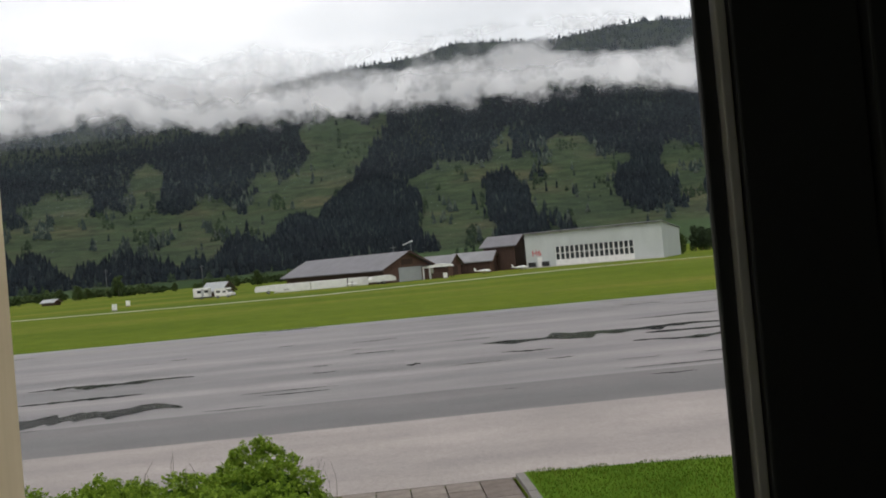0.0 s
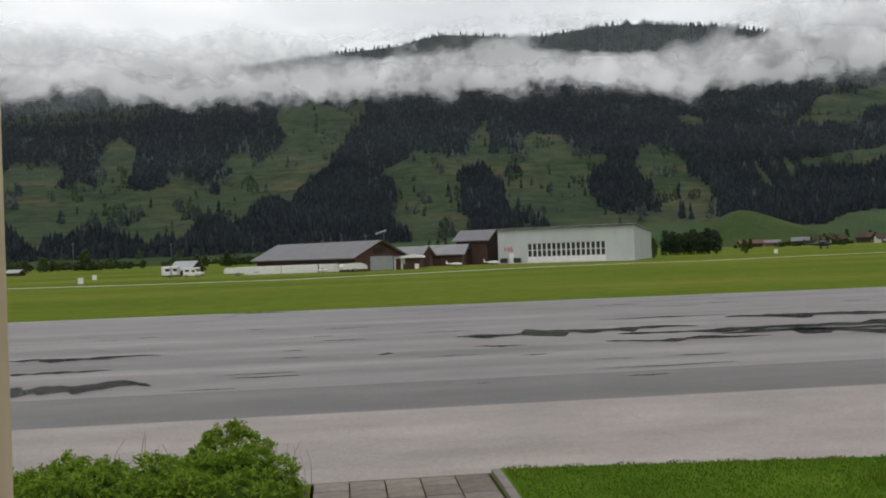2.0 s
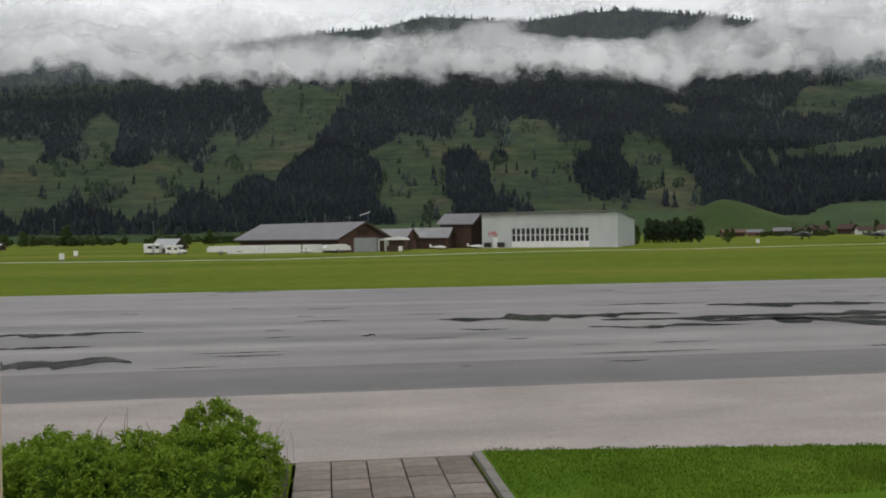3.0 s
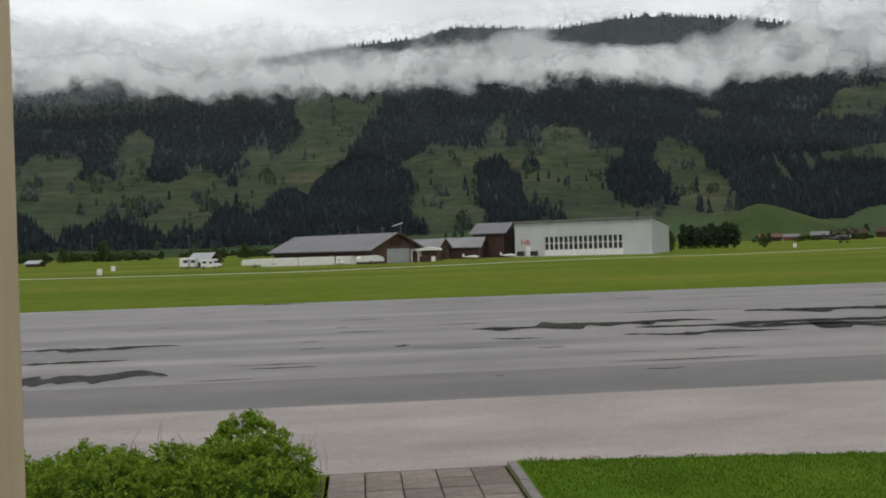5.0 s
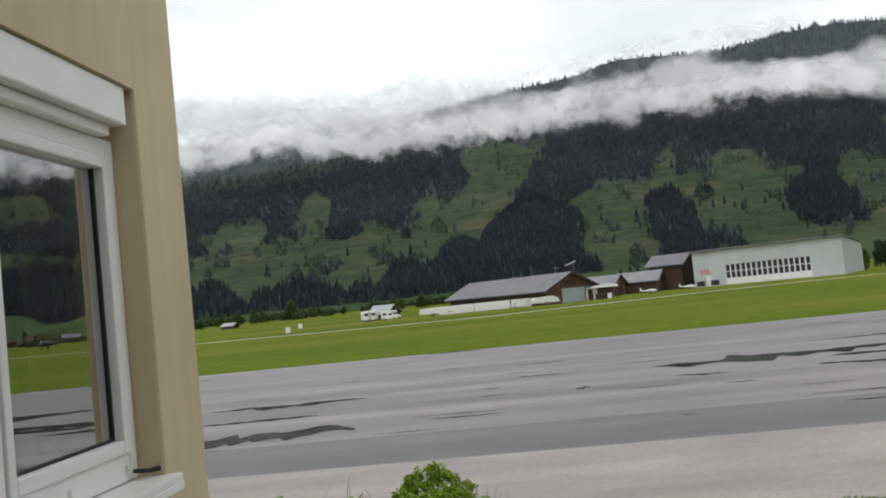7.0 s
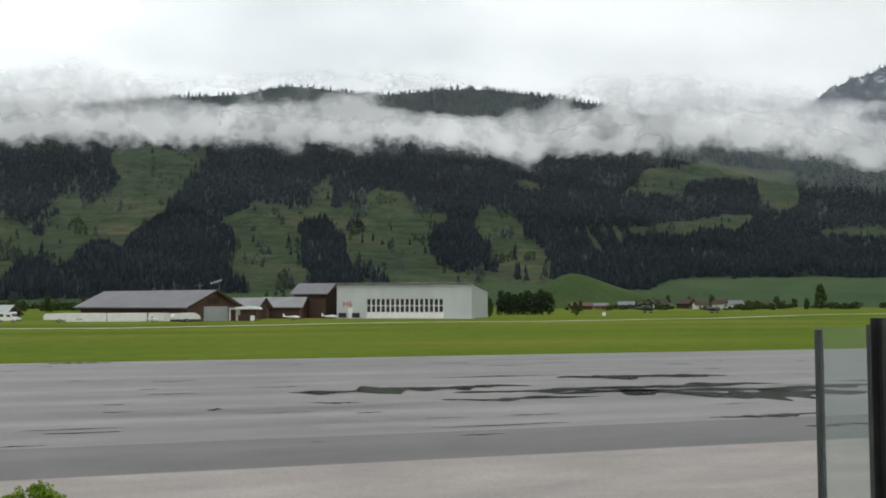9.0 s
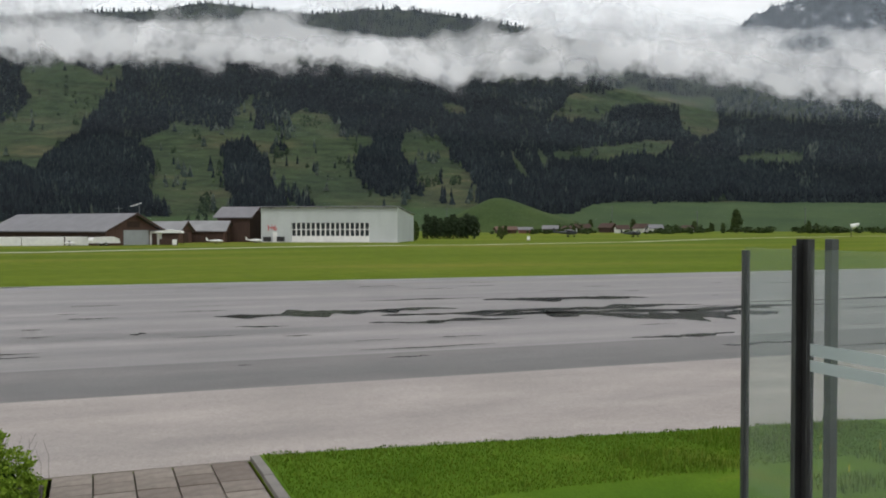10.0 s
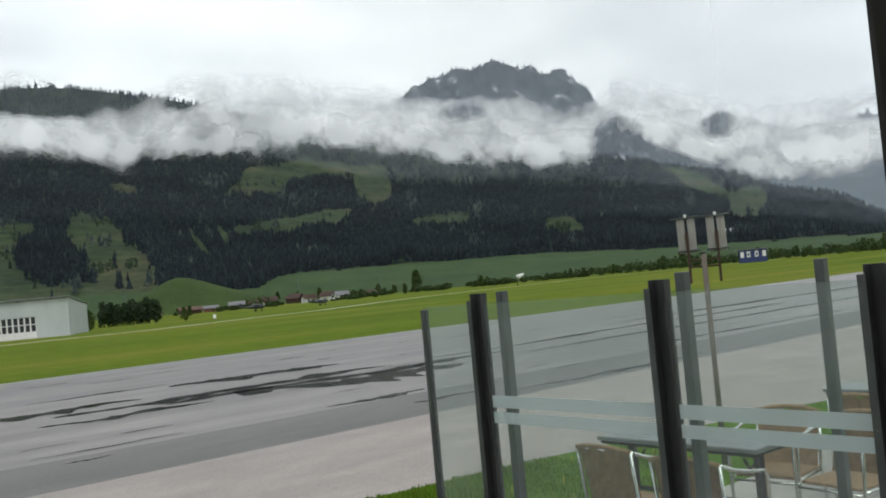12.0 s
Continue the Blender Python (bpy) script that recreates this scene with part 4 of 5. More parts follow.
# ---------- hangar ----------
def hangar():
    """A grey sheet-metal hangar with a mono-pitch roof and a glazed folding door."""
    L, D, H, HB = 27.6, 20.0, 6.9, 5.6
    h = thing("hangar", "large pale grey sheet-metal hangar with glazed folding doors", "hangar", at=(31.3, 186.0, 0), turn=-28)
    d0, d1, dz = 6.2, 22.0, 3.85
    part("wall", box((0, 0, 0), (d0, 0.3, H)), M["sheet_grey"], h)
    part("wall", box((d1, 0, 0), (L, 0.3, H)), M["sheet_grey"], h)
    part("wall", box((d0, 0, dz), (d1, 0.3, H)), M["sheet_grey"], h)
    for x in (0.02, L - 0.32):
        bm = prism([(0.3, 0), (D, 0), (D, HB), (0.3, H)], 0, 0.3)
        bm.transform(Matrix(((0, 1, 0, x), (1, 0, 0, 0), (0, 0, 1, 0), (0, 0, 0, 1))))
        bmesh.ops.recalc_face_normals(bm, faces=bm.faces[:])
        part("side_wall", bm, M["sheet_grey"], h)
    part("back_wall", box((0.3, D - 0.3, 0), (L - 0.3, D - 0.004, HB - 0.1)), M["sheet_grey"], h)
    bm = prism([(-0.5, H + 0.03), (D + 0.3, HB - 0.02), (D + 0.3, HB + 0.12), (-0.5, H + 0.22)], -0.25, L + 0.25)
    bm.transform(Matrix(((0, 1, 0, 0), (1, 0, 0, 0), (0, 0, 1, 0), (0, 0, 0, 1))))
    bmesh.ops.recalc_face_normals(bm, faces=bm.faces[:])
    roof = part("roof", bm, M["roof_grey"], h)
    part("fascia", box((-0.25, -0.56, H + 0.0), (L + 0.25, -0.5, H + 0.2)), M["white_paint"], roof, "pale roof edge")
    part("gutter", tube([(-0.25, -0.64, H + 0.1), (L + 0.25, -0.64, H + 0.1)], 0.09), M["roof_grey"], roof)
    for i in range(5):
        part("bracket", box((2 + 5.7 * i, -0.56, H - 0.25), (2.15 + 5.7 * i, -0.02, H)), M["roof_grey"], h)
    n = 16
    w = (d1 - d0) / n
    for i in range(n):
        x = d0 + i * w
        leaf = part("door_leaf", box((x + 0.02, 0.1, 0.05), (x + w - 0.02, 0.18, 1.25), 0.01), M["white_paint"], h, "white door panel with small panes")
        for a, b in ((0, 0.13), (w - 0.13, w)):
            part("stile", box((x + a + 0.02 * (a == 0), 0.1, 1.254), (x + b - 0.02 * (b == w), 0.18, dz - 0.02)), M["white_paint"], leaf)
        part("rail", box((x + 0.13, 0.1, 2.46), (x + w - 0.13, 0.18, 2.58)), M["white_paint"], leaf)
        for z0, z1 in ((1.26, 2.455), (2.585, dz - 0.03)):
            part("pane", box((x + 0.134, 0.13, z0), (x + w - 0.134, 0.15, z1)), M["pane_dark"], leaf)
    part("door_rail", box((d0 - 0.1, -0.06, dz), (d1 + 0.1, -0.004, dz + 0.12)), M["sheet_grey"], h)
    part("side_door", box((2.4, -0.05, 0.02), (3.35, -0.004, 2.05), 0.01), M["white_paint"], h, "small white side door")
    c = bpy.data.curves.new("mark", "FONT")
    c.body = "H6"
    c.size = 1.6
    c.extrude = 0.02
    tmp = bpy.data.objects.new("mark", c)
    me = bpy.data.meshes.new_from_object(tmp)
    bm = bmesh.new()
    bm.from_mesh(me)
    bpy.data.objects.remove(tmp)
    bpy.data.meshes.remove(me)
    bm.transform(Matrix.Translation((1.3, -0.03, 2.35)) @ pose(0, 0, 0, 90, 0, 0))
    part("lettering", bm, M["red"], h, "red painted letters")
    part("floor_slab", box((-0.6, -3.4, -0.1), (L + 0.6, 0, 0.05)), M["gravel"], h, "pale concrete apron")
    for x in (0.8, 3.6):
        b = thing("rubbish_container", "dark grey lidded rubbish container beside the hangar", "container", "containers", at=(31.3 + 0.883 * x + 0.47 * -0.8, 186 - 0.47 * x - 0.88 * 0.8, 0.05), turn=-28)
        part("body", box((0, -0.5, 0.12), (1.4, 0.2, 0.95), 0.04), M["dark"], b)
        part("lid", box((-0.04, -0.54, 0.955), (1.44, 0.24, 1.05), 0.03), M["dark"], b)


hangar()


def gable_building(name, label, at, turn, W, L, eave, peak, wall, roof, over=0.6, group="", door=None, gable=None):
    """A gabled building: its gable faces -y, the ridge runs along +y."""
    b = thing(name, label, "building", group, at=at, turn=turn)
    gw = gable or wall
    part("wall", prism([(-W / 2, 0), (W / 2, 0), (W / 2, eave), (0, peak - 0.15), (-W / 2, eave)], 0, 0.3), gw, b)
    part("wall", prism([(-W / 2, 0), (W / 2, 0), (W / 2, eave), (0, peak - 0.15), (-W / 2, eave)], L - 0.3, L), gw, b)
    for s in (-1, 1):
        x0, x1 = sorted((s * W / 2, s * (W / 2 - 0.3)))
        part("wall", box((x0, 0.304, 0), (x1, L - 0.304, eave - 0.05)), wall, b)
        k = (peak - eave) / (W / 2)
        e = W / 2 + over
        part("roof", prism([(s * e, eave - k * over), (0, peak), (0, peak + 0.2), (s * e, eave - k * over + 0.2)], -over, L + over), roof, b)
        part("verge_board", prism([(s * e, eave - k * over - 0.12), (s * 0.02, peak - 0.12), (s * 0.02, peak + 0.22), (s * e, eave - k * over + 0.22)], -over - 0.08, -over - 0.004), M["brown_wood"], b)
    if door:
        x0, x1, z = door
        part("door", box((x0, -0.12, 0), (x1, -0.004, z), 0.02), M["roof_pale"], b, "grey sheet-metal sliding door")
    return b


barn = gable_building("barn", "long brown wooden barn with a grey sheet roof", (6.3, 163.5, 0), 40, 11.2, 29, 2.6, 5.15, M["brown_wood"], M["roof_grey"], 0.9, door=(-2.2, 3.2, 2.5), gable=M["red_wood"])
part("gable_window", box((-1.4, -0.06, 2.95), (1.3, -0.004, 3.95)), M["brown_wood"], barn)
part("beam", box((-3.4, -0.1, 2.62), (3.6, -0.004, 2.8)), M["red_wood"], barn)
for i, x in enumerate((-17.2, -10.8, -4.3)):
    solo("trailer_wall", box((x, 163.2, 0), (x + 6.3, 163.9, 1.45), 0.08), M["white_paint"], "low white painted wall in front of the barn", "wall", "white walls")
for at, turn, w, l, eave, peak, label in (
    ((16.6, 184.2, 0), 58, 5.0, 6.5, 2.3, 3.95, "brown wooden shed with a pale grey roof beside the barn"),
    ((25.2, 188.4, 0), 68, 6.0, 8.5, 2.4, 4.1, "low brown wooden shed with a long pale grey roof"),
):
    shed = gable_building("shed", label, at, turn, w, l, eave, peak, M["brown_wood"], M["roof_mid"], 0.5, "sheds", gable=M["red_wood"])
    part("door", box((-0.9, -0.06, 0.02), (0.9, -0.004, 2.0), 0.01), M["brown_wood"], shed)
    part("tie_beam", box((-w / 2 + 0.1, -0.1, eave - 0.1), (w / 2 - 0.1, -0.004, eave + 0.06)), M["brown_wood"], shed)
gable_building("wooden_hall", "tall dark brown wooden hall with a grey roof", (31.5, 192, 0), 62, 9.0, 6.8, 5.1, 7.0, M["brown_wood"], M["roof_grey"], 0.7)


# ---------- standing water on the runway ----------
def puddle(x0, x1, y, w, seed, lobes=3):
    """A long shallow puddle with a ragged rim."""
    bm = bmesh.new()
    n = 70
    up, lo = [], []
    for i in range(n + 1):
        u = i / n
        x = x0 + (x1 - x0) * u
        env = (math.sin(math.pi * min(1, max(0, u))) ** 0.55) * (0.35 + 0.65 * abs(noise.noise((u * lobes * 2, seed, 0.3))) * 2)
        c = y + w * 0.6 * noise.noise((u * 3, seed + 5, 0))
        a = env * w * 0.5 * (1 + 0.7 * noise.noise((u * 14, seed, 2)))
        b = env * w * 0.5 * (1 + 0.7 * noise.noise((u * 14, seed, 7)))
        up.append(bm.verts.new((x, c + max(a, 0.01), 0.019)))
        lo.append(bm.verts.new((x, c - max(b, 0.01), 0.019)))
    for i in range(n):
        bm.faces.new((lo[i], lo[i + 1], up[i + 1], up[i]))
    return solo("puddle", bm, M["water"], "shallow dark rain puddle on the runway asphalt", "puddle", "puddles", kind="structure")


def wet_flecks():
    """Small wet spots and seams left of the rain all over the runway."""
    for k in range(70):
        x, y = rng.uniform(-22, 45), rng.uniform(18.5, 49)
        l = rng.uniform(0.25, 1.6) * (0.6 + y / 40)
        puddle(x, x + l, y, rng.uniform(0.05, 0.2) * (0.5 + y / 40), k * 1.9 + 200)


def water_material():
    m = Mat("rain_water", 0.14, spec=0.5)
    m.color((0.034, 0.03, 0.027))
    m.b.inputs["IOR"].default_value = 1.33
    m.bump(m.noise(3, 3), 0.04, 0.004)
    return m.m


M["water"] = water_material()
for k, (x0, x1, y, w) in enumerate([
    (3.7, 12.5, 31.9, 1.5), (9.0, 22.0, 30.2, 1.3), (14.2, 22.6, 27.6, 2.6), (14.8, 22.0, 34.6, 1.8), (12.0, 27.0, 29.0, 1.2), (8.0, 13.2, 28.0, 0.6),
    (3.9, 5.5, 28.2, 0.3), (13.5, 17.0, 21.8, 0.35), (14.8, 17.6, 19.7, 0.3), (-9.6, -4.7, 22.7, 1.7), (-11.0, -5.8, 30.1, 0.7), (-10.0, -6.5, 26.5, 0.35),
]):
    puddle(x0, x1, y, w * 1.7, 3.1 * k + 1)
for k, (x0, x1, y, w) in enumerate([
    (24, 52, 30.5, 0.9), (26, 60, 27.0, 0.8), (17, 26, 18.4, 0.45), (-6.2, -3.0, 50.6, 0.9), (-2.0, -1.4, 29.6, 0.2), (0.9, 1.35, 27.5, 0.5), (-1.2, -0.5, 34.5, 0.25),
    (10, 15.5, 36.4, 0.5), (28, 44, 22.5, 0.5), (40, 90, 34, 1.2), (6, 9.6, 22.0, 0.12), (-3.5, -1.0, 24.2, 0.12), (-40, -16, 25, 1.2), (60, 120, 29, 1.2),
]):
    puddle(x0, x1, y, w, 2.3 * k + 40)

wet_flecks()


# ---------- path, kerb, lawn and planting ----------
def path():
    p = solo("path", box((-0.55, 6.36, -0.2), (1.82, 12.2, 0.0)), M["soil"], "path of square concrete paving slabs", "path", kind="structure")
    me = mesh_of("paving_slab", box((-0.222, -0.222, -0.05), (0.222, 0.222, 0.028), 0.006), M["slab"])
    for i in range(5):
        for j in range(12):
            ob = new("paving_slab", me)
            ob.parent = p
            ob.matrix_basis = pose(-0.28 + 0.46 * i, 11.98 - 0.455 * j - 0.02 * (i % 2), rng.normal(0, 0.003), rng.normal(0, 0.4), rng.normal(0, 0.4), rng.normal(0, 0.4))
    k = thing("kerb", "weathered concrete kerb along the lawn", "kerb", kind="structure")
    me = mesh_of("kerb_stone", box((-0.06, -0.49, -0.15), (0.06, 0.49, 0.07), 0.012), M["concrete"])
    for j in range(6):
        ob = new("kerb_stone", me)
        ob.parent = k
        ob.matrix_basis = pose(1.9 + rng.normal(0, 0.004), 11.78 - 1.0 * j, 0, 0, 0, rng.normal(0, 0.5))


def slab_material():
    m = Mat("paving_slab", 0.82)
    c = m.ramp(m.random(), [(0.0, (0.15, 0.12, 0.1)), (0.5, (0.2, 0.168, 0.143)), (1.0, (0.25, 0.215, 0.185))])
    s = m.ramp(m.noise(7, 6), [(0.3, (0.72, 0.7, 0.68)), (0.7, (1.12, 1.12, 1.12))])
    m.color(m.mix(1.0, c, s, "MULTIPLY"))
    m.bump(m.noise(120, 3), 0.3, 0.003)
    return m.m


M["slab"] = slab_material()
path()


def lawn_edge(x):
    """Where the lawn ends at the apron."""
    return np.interp(x, [2, 8, 11.5, 17.2, 26, 40], [12.4, 11.65, 11.25, 10.0, 8.4, 6.5])


def lawn_sheet():
    bm = bmesh.new()
    rows = []
    for i in range(60):
        x = 1.97 + 38 * (i / 59) ** 1.6
        edge = lawn_edge(x) + 0.02 + 0.05 * noise.noise((x * 2.5, 1, 0))
        rows.append([bm.verts.new((x, 6.3 + (edge - 6.3) * j / 10, 0.05 + (0.0 if j < 10 else -0.015) + 0.015 * noise.noise((x, j, 2)))) for j in range(11)])
    for a, b in zip(rows, rows[1:]):
        for j in range(10):
            bm.faces.new((a[j], b[j], b[j + 1], a[j + 1]))
    return solo("lawn", bm, M["lawn"], "bright green lawn beside the apron", "lawn", kind="structure")


lawn_sheet()


def blades(name, n, area, height, material, label, lean=0.35, width=0.006, accept=None, base=0.045):
    """Grass blades, two triangles each."""
    x = rng.uniform(area[0], area[1], n)
    y = rng.uniform(area[2], area[3], n)
    if accept is not None:
        k = accept(x, y)
        x, y = x[k], y[k]
    n = len(x)
    h = rng.uniform(0.5, 1.0, n) * height
    a = rng.uniform(0, math.tau, n)
    d = np.stack([np.cos(a), np.sin(a), np.zeros(n)], -1)
    s = np.stack([-np.sin(a), np.cos(a), np.zeros(n)], -1) * width
    o = np.stack([x, y, np.full(n, base)], -1)
    up = np.array([0, 0, 1.0])
    l = rng.uniform(0, lean, n)[:, None] * h[:, None]
    v = np.stack([o - s, o + s, o + d * l * 0.4 + up * h[:, None] * 0.6 + s * 0.8, o + d * l + up * h[:, None], o + d * l * 0.4 + up * h[:, None] * 0.6 - s * 0.8], 1).reshape(-1, 3)
    k = np.arange(n)[:, None] * 5
    f = np.concatenate([k + [0, 1, 2], k + [0, 2, 4], k + [4, 2, 3]])
    return tagged(new(name, from_arrays(name, v, f, material)), label, "grass", kind="stuff")


def leaf_material(name, dark, mid, light):
    m = Mat(name, 0.65, spec=0.14)
    c = m.ramp(m.island(), [(0.0, dark), (0.55, mid), (1.0, light)])
    m.color(c)
    out = m.t.nodes["Material Output"]
    tr = m.t.nodes.new("ShaderNodeBsdfTranslucent")
    m.link(c, tr.inputs["Color"])
    mx = m.t.nodes.new("ShaderNodeMixShader")
    mx.inputs[0].default_value = 0.35
    m.link(m.b.outputs[0], mx.inputs[1])
    m.link(tr.outputs[0], mx.inputs[2])
    m.link(mx.outputs[0], out.inputs["Surface"])
    return m.m


M["blade"] = leaf_material("grass_blade", (0.07, 0.14, 0.008), (0.1, 0.175, 0.013), (0.155, 0.2, 0.026))
M["hedge_leaf"] = leaf_material("hedge_leaf", (0.13, 0.215, 0.018), (0.18, 0.285, 0.026), (0.26, 0.37, 0.042))
M["crown_leaf"] = leaf_material("tree_leaf", (0.035, 0.06, 0.018), (0.058, 0.092, 0.026), (0.1, 0.135, 0.04))
M["dry_flower"] = leaf_material("yellow_flower", (0.35, 0.3, 0.03), (0.45, 0.38, 0.04), (0.5, 0.45, 0.1))

blades("lawn_grass", 30000, (2.0, 11, 9.6, 12.5), 0.045, M["blade"], "short bright lawn grass", accept=lambda x, y: y < lawn_edge(x) + 0.06 * np.sin(x * 9))
blades("tall_grass", 6500, (6.0, 13, 8.2, 11.3), 0.14, M["blade"], "tall uncut grass by the terrace", 0.6, 0.007, accept=lambda x, y: np.sin(x * 2.1) * np.sin(y * 2.6 + x) + 0.012 * x > 0.25)
blades("meadow_flowers", 25, (8.4, 12, 8.4, 10.8), 0.18, M["dry_flower"], "yellow meadow flowers in the grass", 0.5, 0.01)
blades("edge_grass", 3000, (-6, -0.45, 8.2, 8.9), 0.6, M["blade"], "long grass along the shrubs", 0.5, 0.008)


def leaf_cloud(centres, radii, counts, size, shell=0.35):
    """Folded leaves scattered in the outer shell of ellipsoids."""
    vs, fs, base = [], [], 0
    for c, r, n in zip(centres, radii, counts):
        d = rng.normal(0, 1, (n, 3))
        d /= np.linalg.norm(d, axis=1)[:, None]
        rad = (1 - shell * rng.uniform(0, 1, n) ** 1.5)[:, None] * rng.uniform(0.9, 1.12, (n, 1))
        p = np.array(c) + d * rad * np.array(r)
        a = d + rng.normal(0, 0.55, (n, 3)) + [0, 0, 0.25]
        a /= np.linalg.norm(a, axis=1)[:, None]
        t = np.cross(a, rng.normal(0, 1, (n, 3)))
        t /= np.linalg.norm(t, axis=1)[:, None]
        b = np.cross(a, t)
        s = (rng.uniform(0.6, 1.25, n) * size)[:, None]
        v = np.stack([p - t * s, p + b * s * 0.45 + a * s * 0.12, p + t * s, p - b * s * 0.45 + a * s * 0.12], 1).reshape(-1, 3)
        k = base + np.arange(n)[:, None] * 4
        fs.append(np.concatenate([k + [0, 1, 2], k + [0, 2, 3]]))
        vs.append(v)
        base += len(v)
    return np.concatenate(vs), np.concatenate(fs)


def sprig_cloud(centres, radii, per_area, leaves, size, spread, drop=0.0):
    """Foliage gathered in sprigs: small tufts of leaves over the skin of ellipsoids."""
    cs, rs, ns = [], [], []
    for c, r in zip(centres, radii):
        for _ in range(int(per_area * r[0] * r[1])):
            d = Vector(rng.normal(0, 1, 3)).normalized()
            if d.z < -0.5:
                continue
            k = rng.uniform(0.74, 1.06)
            t = rng.uniform(0.6, 1.25) * spread
            cs.append((c[0] + d.x * r[0] * k, c[1] + d.y * r[1] * k, max(0.05, c[2] + d.z * r[2] * k)))
            rs.append((t, t, t * rng.uniform(0.7, 1.3)))
            ns.append(leaves)
    return leaf_cloud(cs, rs, ns, size, 0.9)


def hedge():
    h = thing("shrub_bed", "dense leafy green shrubs with a rounded top", "shrub", at=(0, 0, 0))
    cs, rs, ns = [], [], []
    for i in range(34):
        x = -7.2 + 6.1 * (i % 17) / 16 + rng.normal(0, 0.08)
        back = i >= 17
        y = (10.15 if back else 9.1) + rng.normal(0, 0.14) - 0.28 * max(0, x + 1.7) * back
        top = 0.91 + rng.normal(0, 0.05) - 0.05 * (x > -1.0)
        cs.append((x, y, top * 0.52))
        rs.append((0.52, 0.72, top * 0.5))
    v, f = sprig_cloud(cs, rs, 560, 30, 0.027, 0.075)
    ob = new("foliage", from_arrays("foliage", v, f, M["hedge_leaf"]))
    ob.parent = h
    # solid dark cores stop the see-through and stand for the shade inside
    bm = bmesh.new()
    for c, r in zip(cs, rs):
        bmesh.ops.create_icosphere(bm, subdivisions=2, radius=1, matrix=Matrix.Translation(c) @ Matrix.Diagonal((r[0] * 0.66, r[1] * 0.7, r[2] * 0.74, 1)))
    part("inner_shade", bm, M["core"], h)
    v, f = sprig_cloud([(-1.55, 11.25, 0.86), (-1.3, 11.25, 0.82), (-1.75, 11.2, 0.74), (-1.05, 11.15, 0.76), (-1.42, 11.3, 0.93), (-1.2, 11.3, 0.62), (-1.6, 11.2, 0.6)], [(0.22, 0.24, 0.13), (0.22, 0.22, 0.13), (0.17, 0.2, 0.1), (0.14, 0.16, 0.1), (0.2, 0.18, 0.1), (0.26, 0.18, 0.09), (0.24, 0.2, 0.1)], 900, 26, 0.026, 0.055)
    t = thing("garden_shrub", "small open shrub with bright green leaves", "shrub", at=(-1.6, 11.2, 0))
    ob = new("foliage", from_arrays("foliage", v - np.array([-1.6, 11.2, 0]), f, M["hedge_leaf"]))
    ob.parent = t
    for k in range(7):
        a = k * 0.9
        part("stem", tube([(0, 0, 0), (0.12 * math.cos(a), 0.1 * math.sin(a), 0.4), (0.3 * math.cos(a), 0.2 * math.sin(a), 0.75)], [0.012, 0.009, 0.005], 5), M["bark"], t)
    for k in range(12):
        x, y = rng.uniform(-6, -0.5), rng.uniform(9.6, 10.9)
        z = rng.uniform(0.98, 1.08)
        lean = rng.normal(0, 0.06, 2)
        part("sprig", tube([(x, y, 0.6), (x + lean[0] * 0.4, y + lean[1] * 0.4, z - 0.15), (x + lean[0], y + lean[1], z)], [0.004, 0.003, 0.002], 4), M["bark"], h)
    s = thing("weed_stalk", "thin dry weed stalks by the shrubs", "weed", at=(-0.75, 10.6, 0))
    for k in range(12):
        x, y = rng.normal(0, 0.18), rng.normal(0, 0.25)
        part("stalk", tube([(x, y, 0), (x + rng.normal(0, 0.03), y, 0.6), (x + rng.normal(0, 0.08), y, rng.uniform(0.7, 0.95))], [0.003, 0.002, 0.0015], 4), M["bark"], s)


# dark green puts the shade within the shrubs into the cores' colour
M["core"] = Mat("shrub_shade_core", 1.0, spec=0.02).color((0.03, 0.06, 0.008)).m
solo("planting_bed", box((-9, 6.36, -0.2), (-0.58, 11.9, 0.03)), M["soil"], "dark planting bed under the shrubs", "soil", kind="structure")
hedge()


# ---------- trees, village and small things across the field ----------
def spot(az, r):
    return math.sin(radians(az)) * r, math.cos(radians(az)) * r


def leafy_tree(seed, height, spread, material):
    """A broad-leaved tree: tapered trunk, limbs, and a crown of many leaf clumps with gaps."""
    t = thing("tree", "broad-leaved tree with a loose green crown", "tree", "trees beyond the airfield")
    part("trunk", tube([(0, 0, -0.3), (0.1, 0.05, height * 0.35), (0.0, 0.1, height * 0.7)], [height * 0.028, height * 0.02, height * 0.008], 7), M["bark"], t)
    cs, rs, ns = [], [], []
    for k in range(11):
        a = k * 2.4 + seed
        u = k / 10
        rr = spread * (0.55 if u < 0.75 else 0.25) * (0.6 + 0.5 * rng.uniform())
        c = (math.cos(a) * rr, math.sin(a) * rr, height * (0.16 + 0.72 * u))
        cs.append(c)
        rs.append((spread * rng.uniform(0.36, 0.52), spread * rng.uniform(0.36, 0.52), height * rng.uniform(0.12, 0.18)))
        ns.append(110)
        if k < 5:
            part("limb", tube([(0.05, 0.05, height * (0.25 + 0.08 * k)), (c[0] * 0.6, c[1] * 0.6, c[2] * 0.9)], [height * 0.01, height * 0.004], 5), M["bark"], t)
    v, f = leaf_cloud(cs, rs, ns, height * 0.05, 0.6)
    ob = new("crown", from_arrays("crown", v, f, material))
    ob.parent = t
    return t


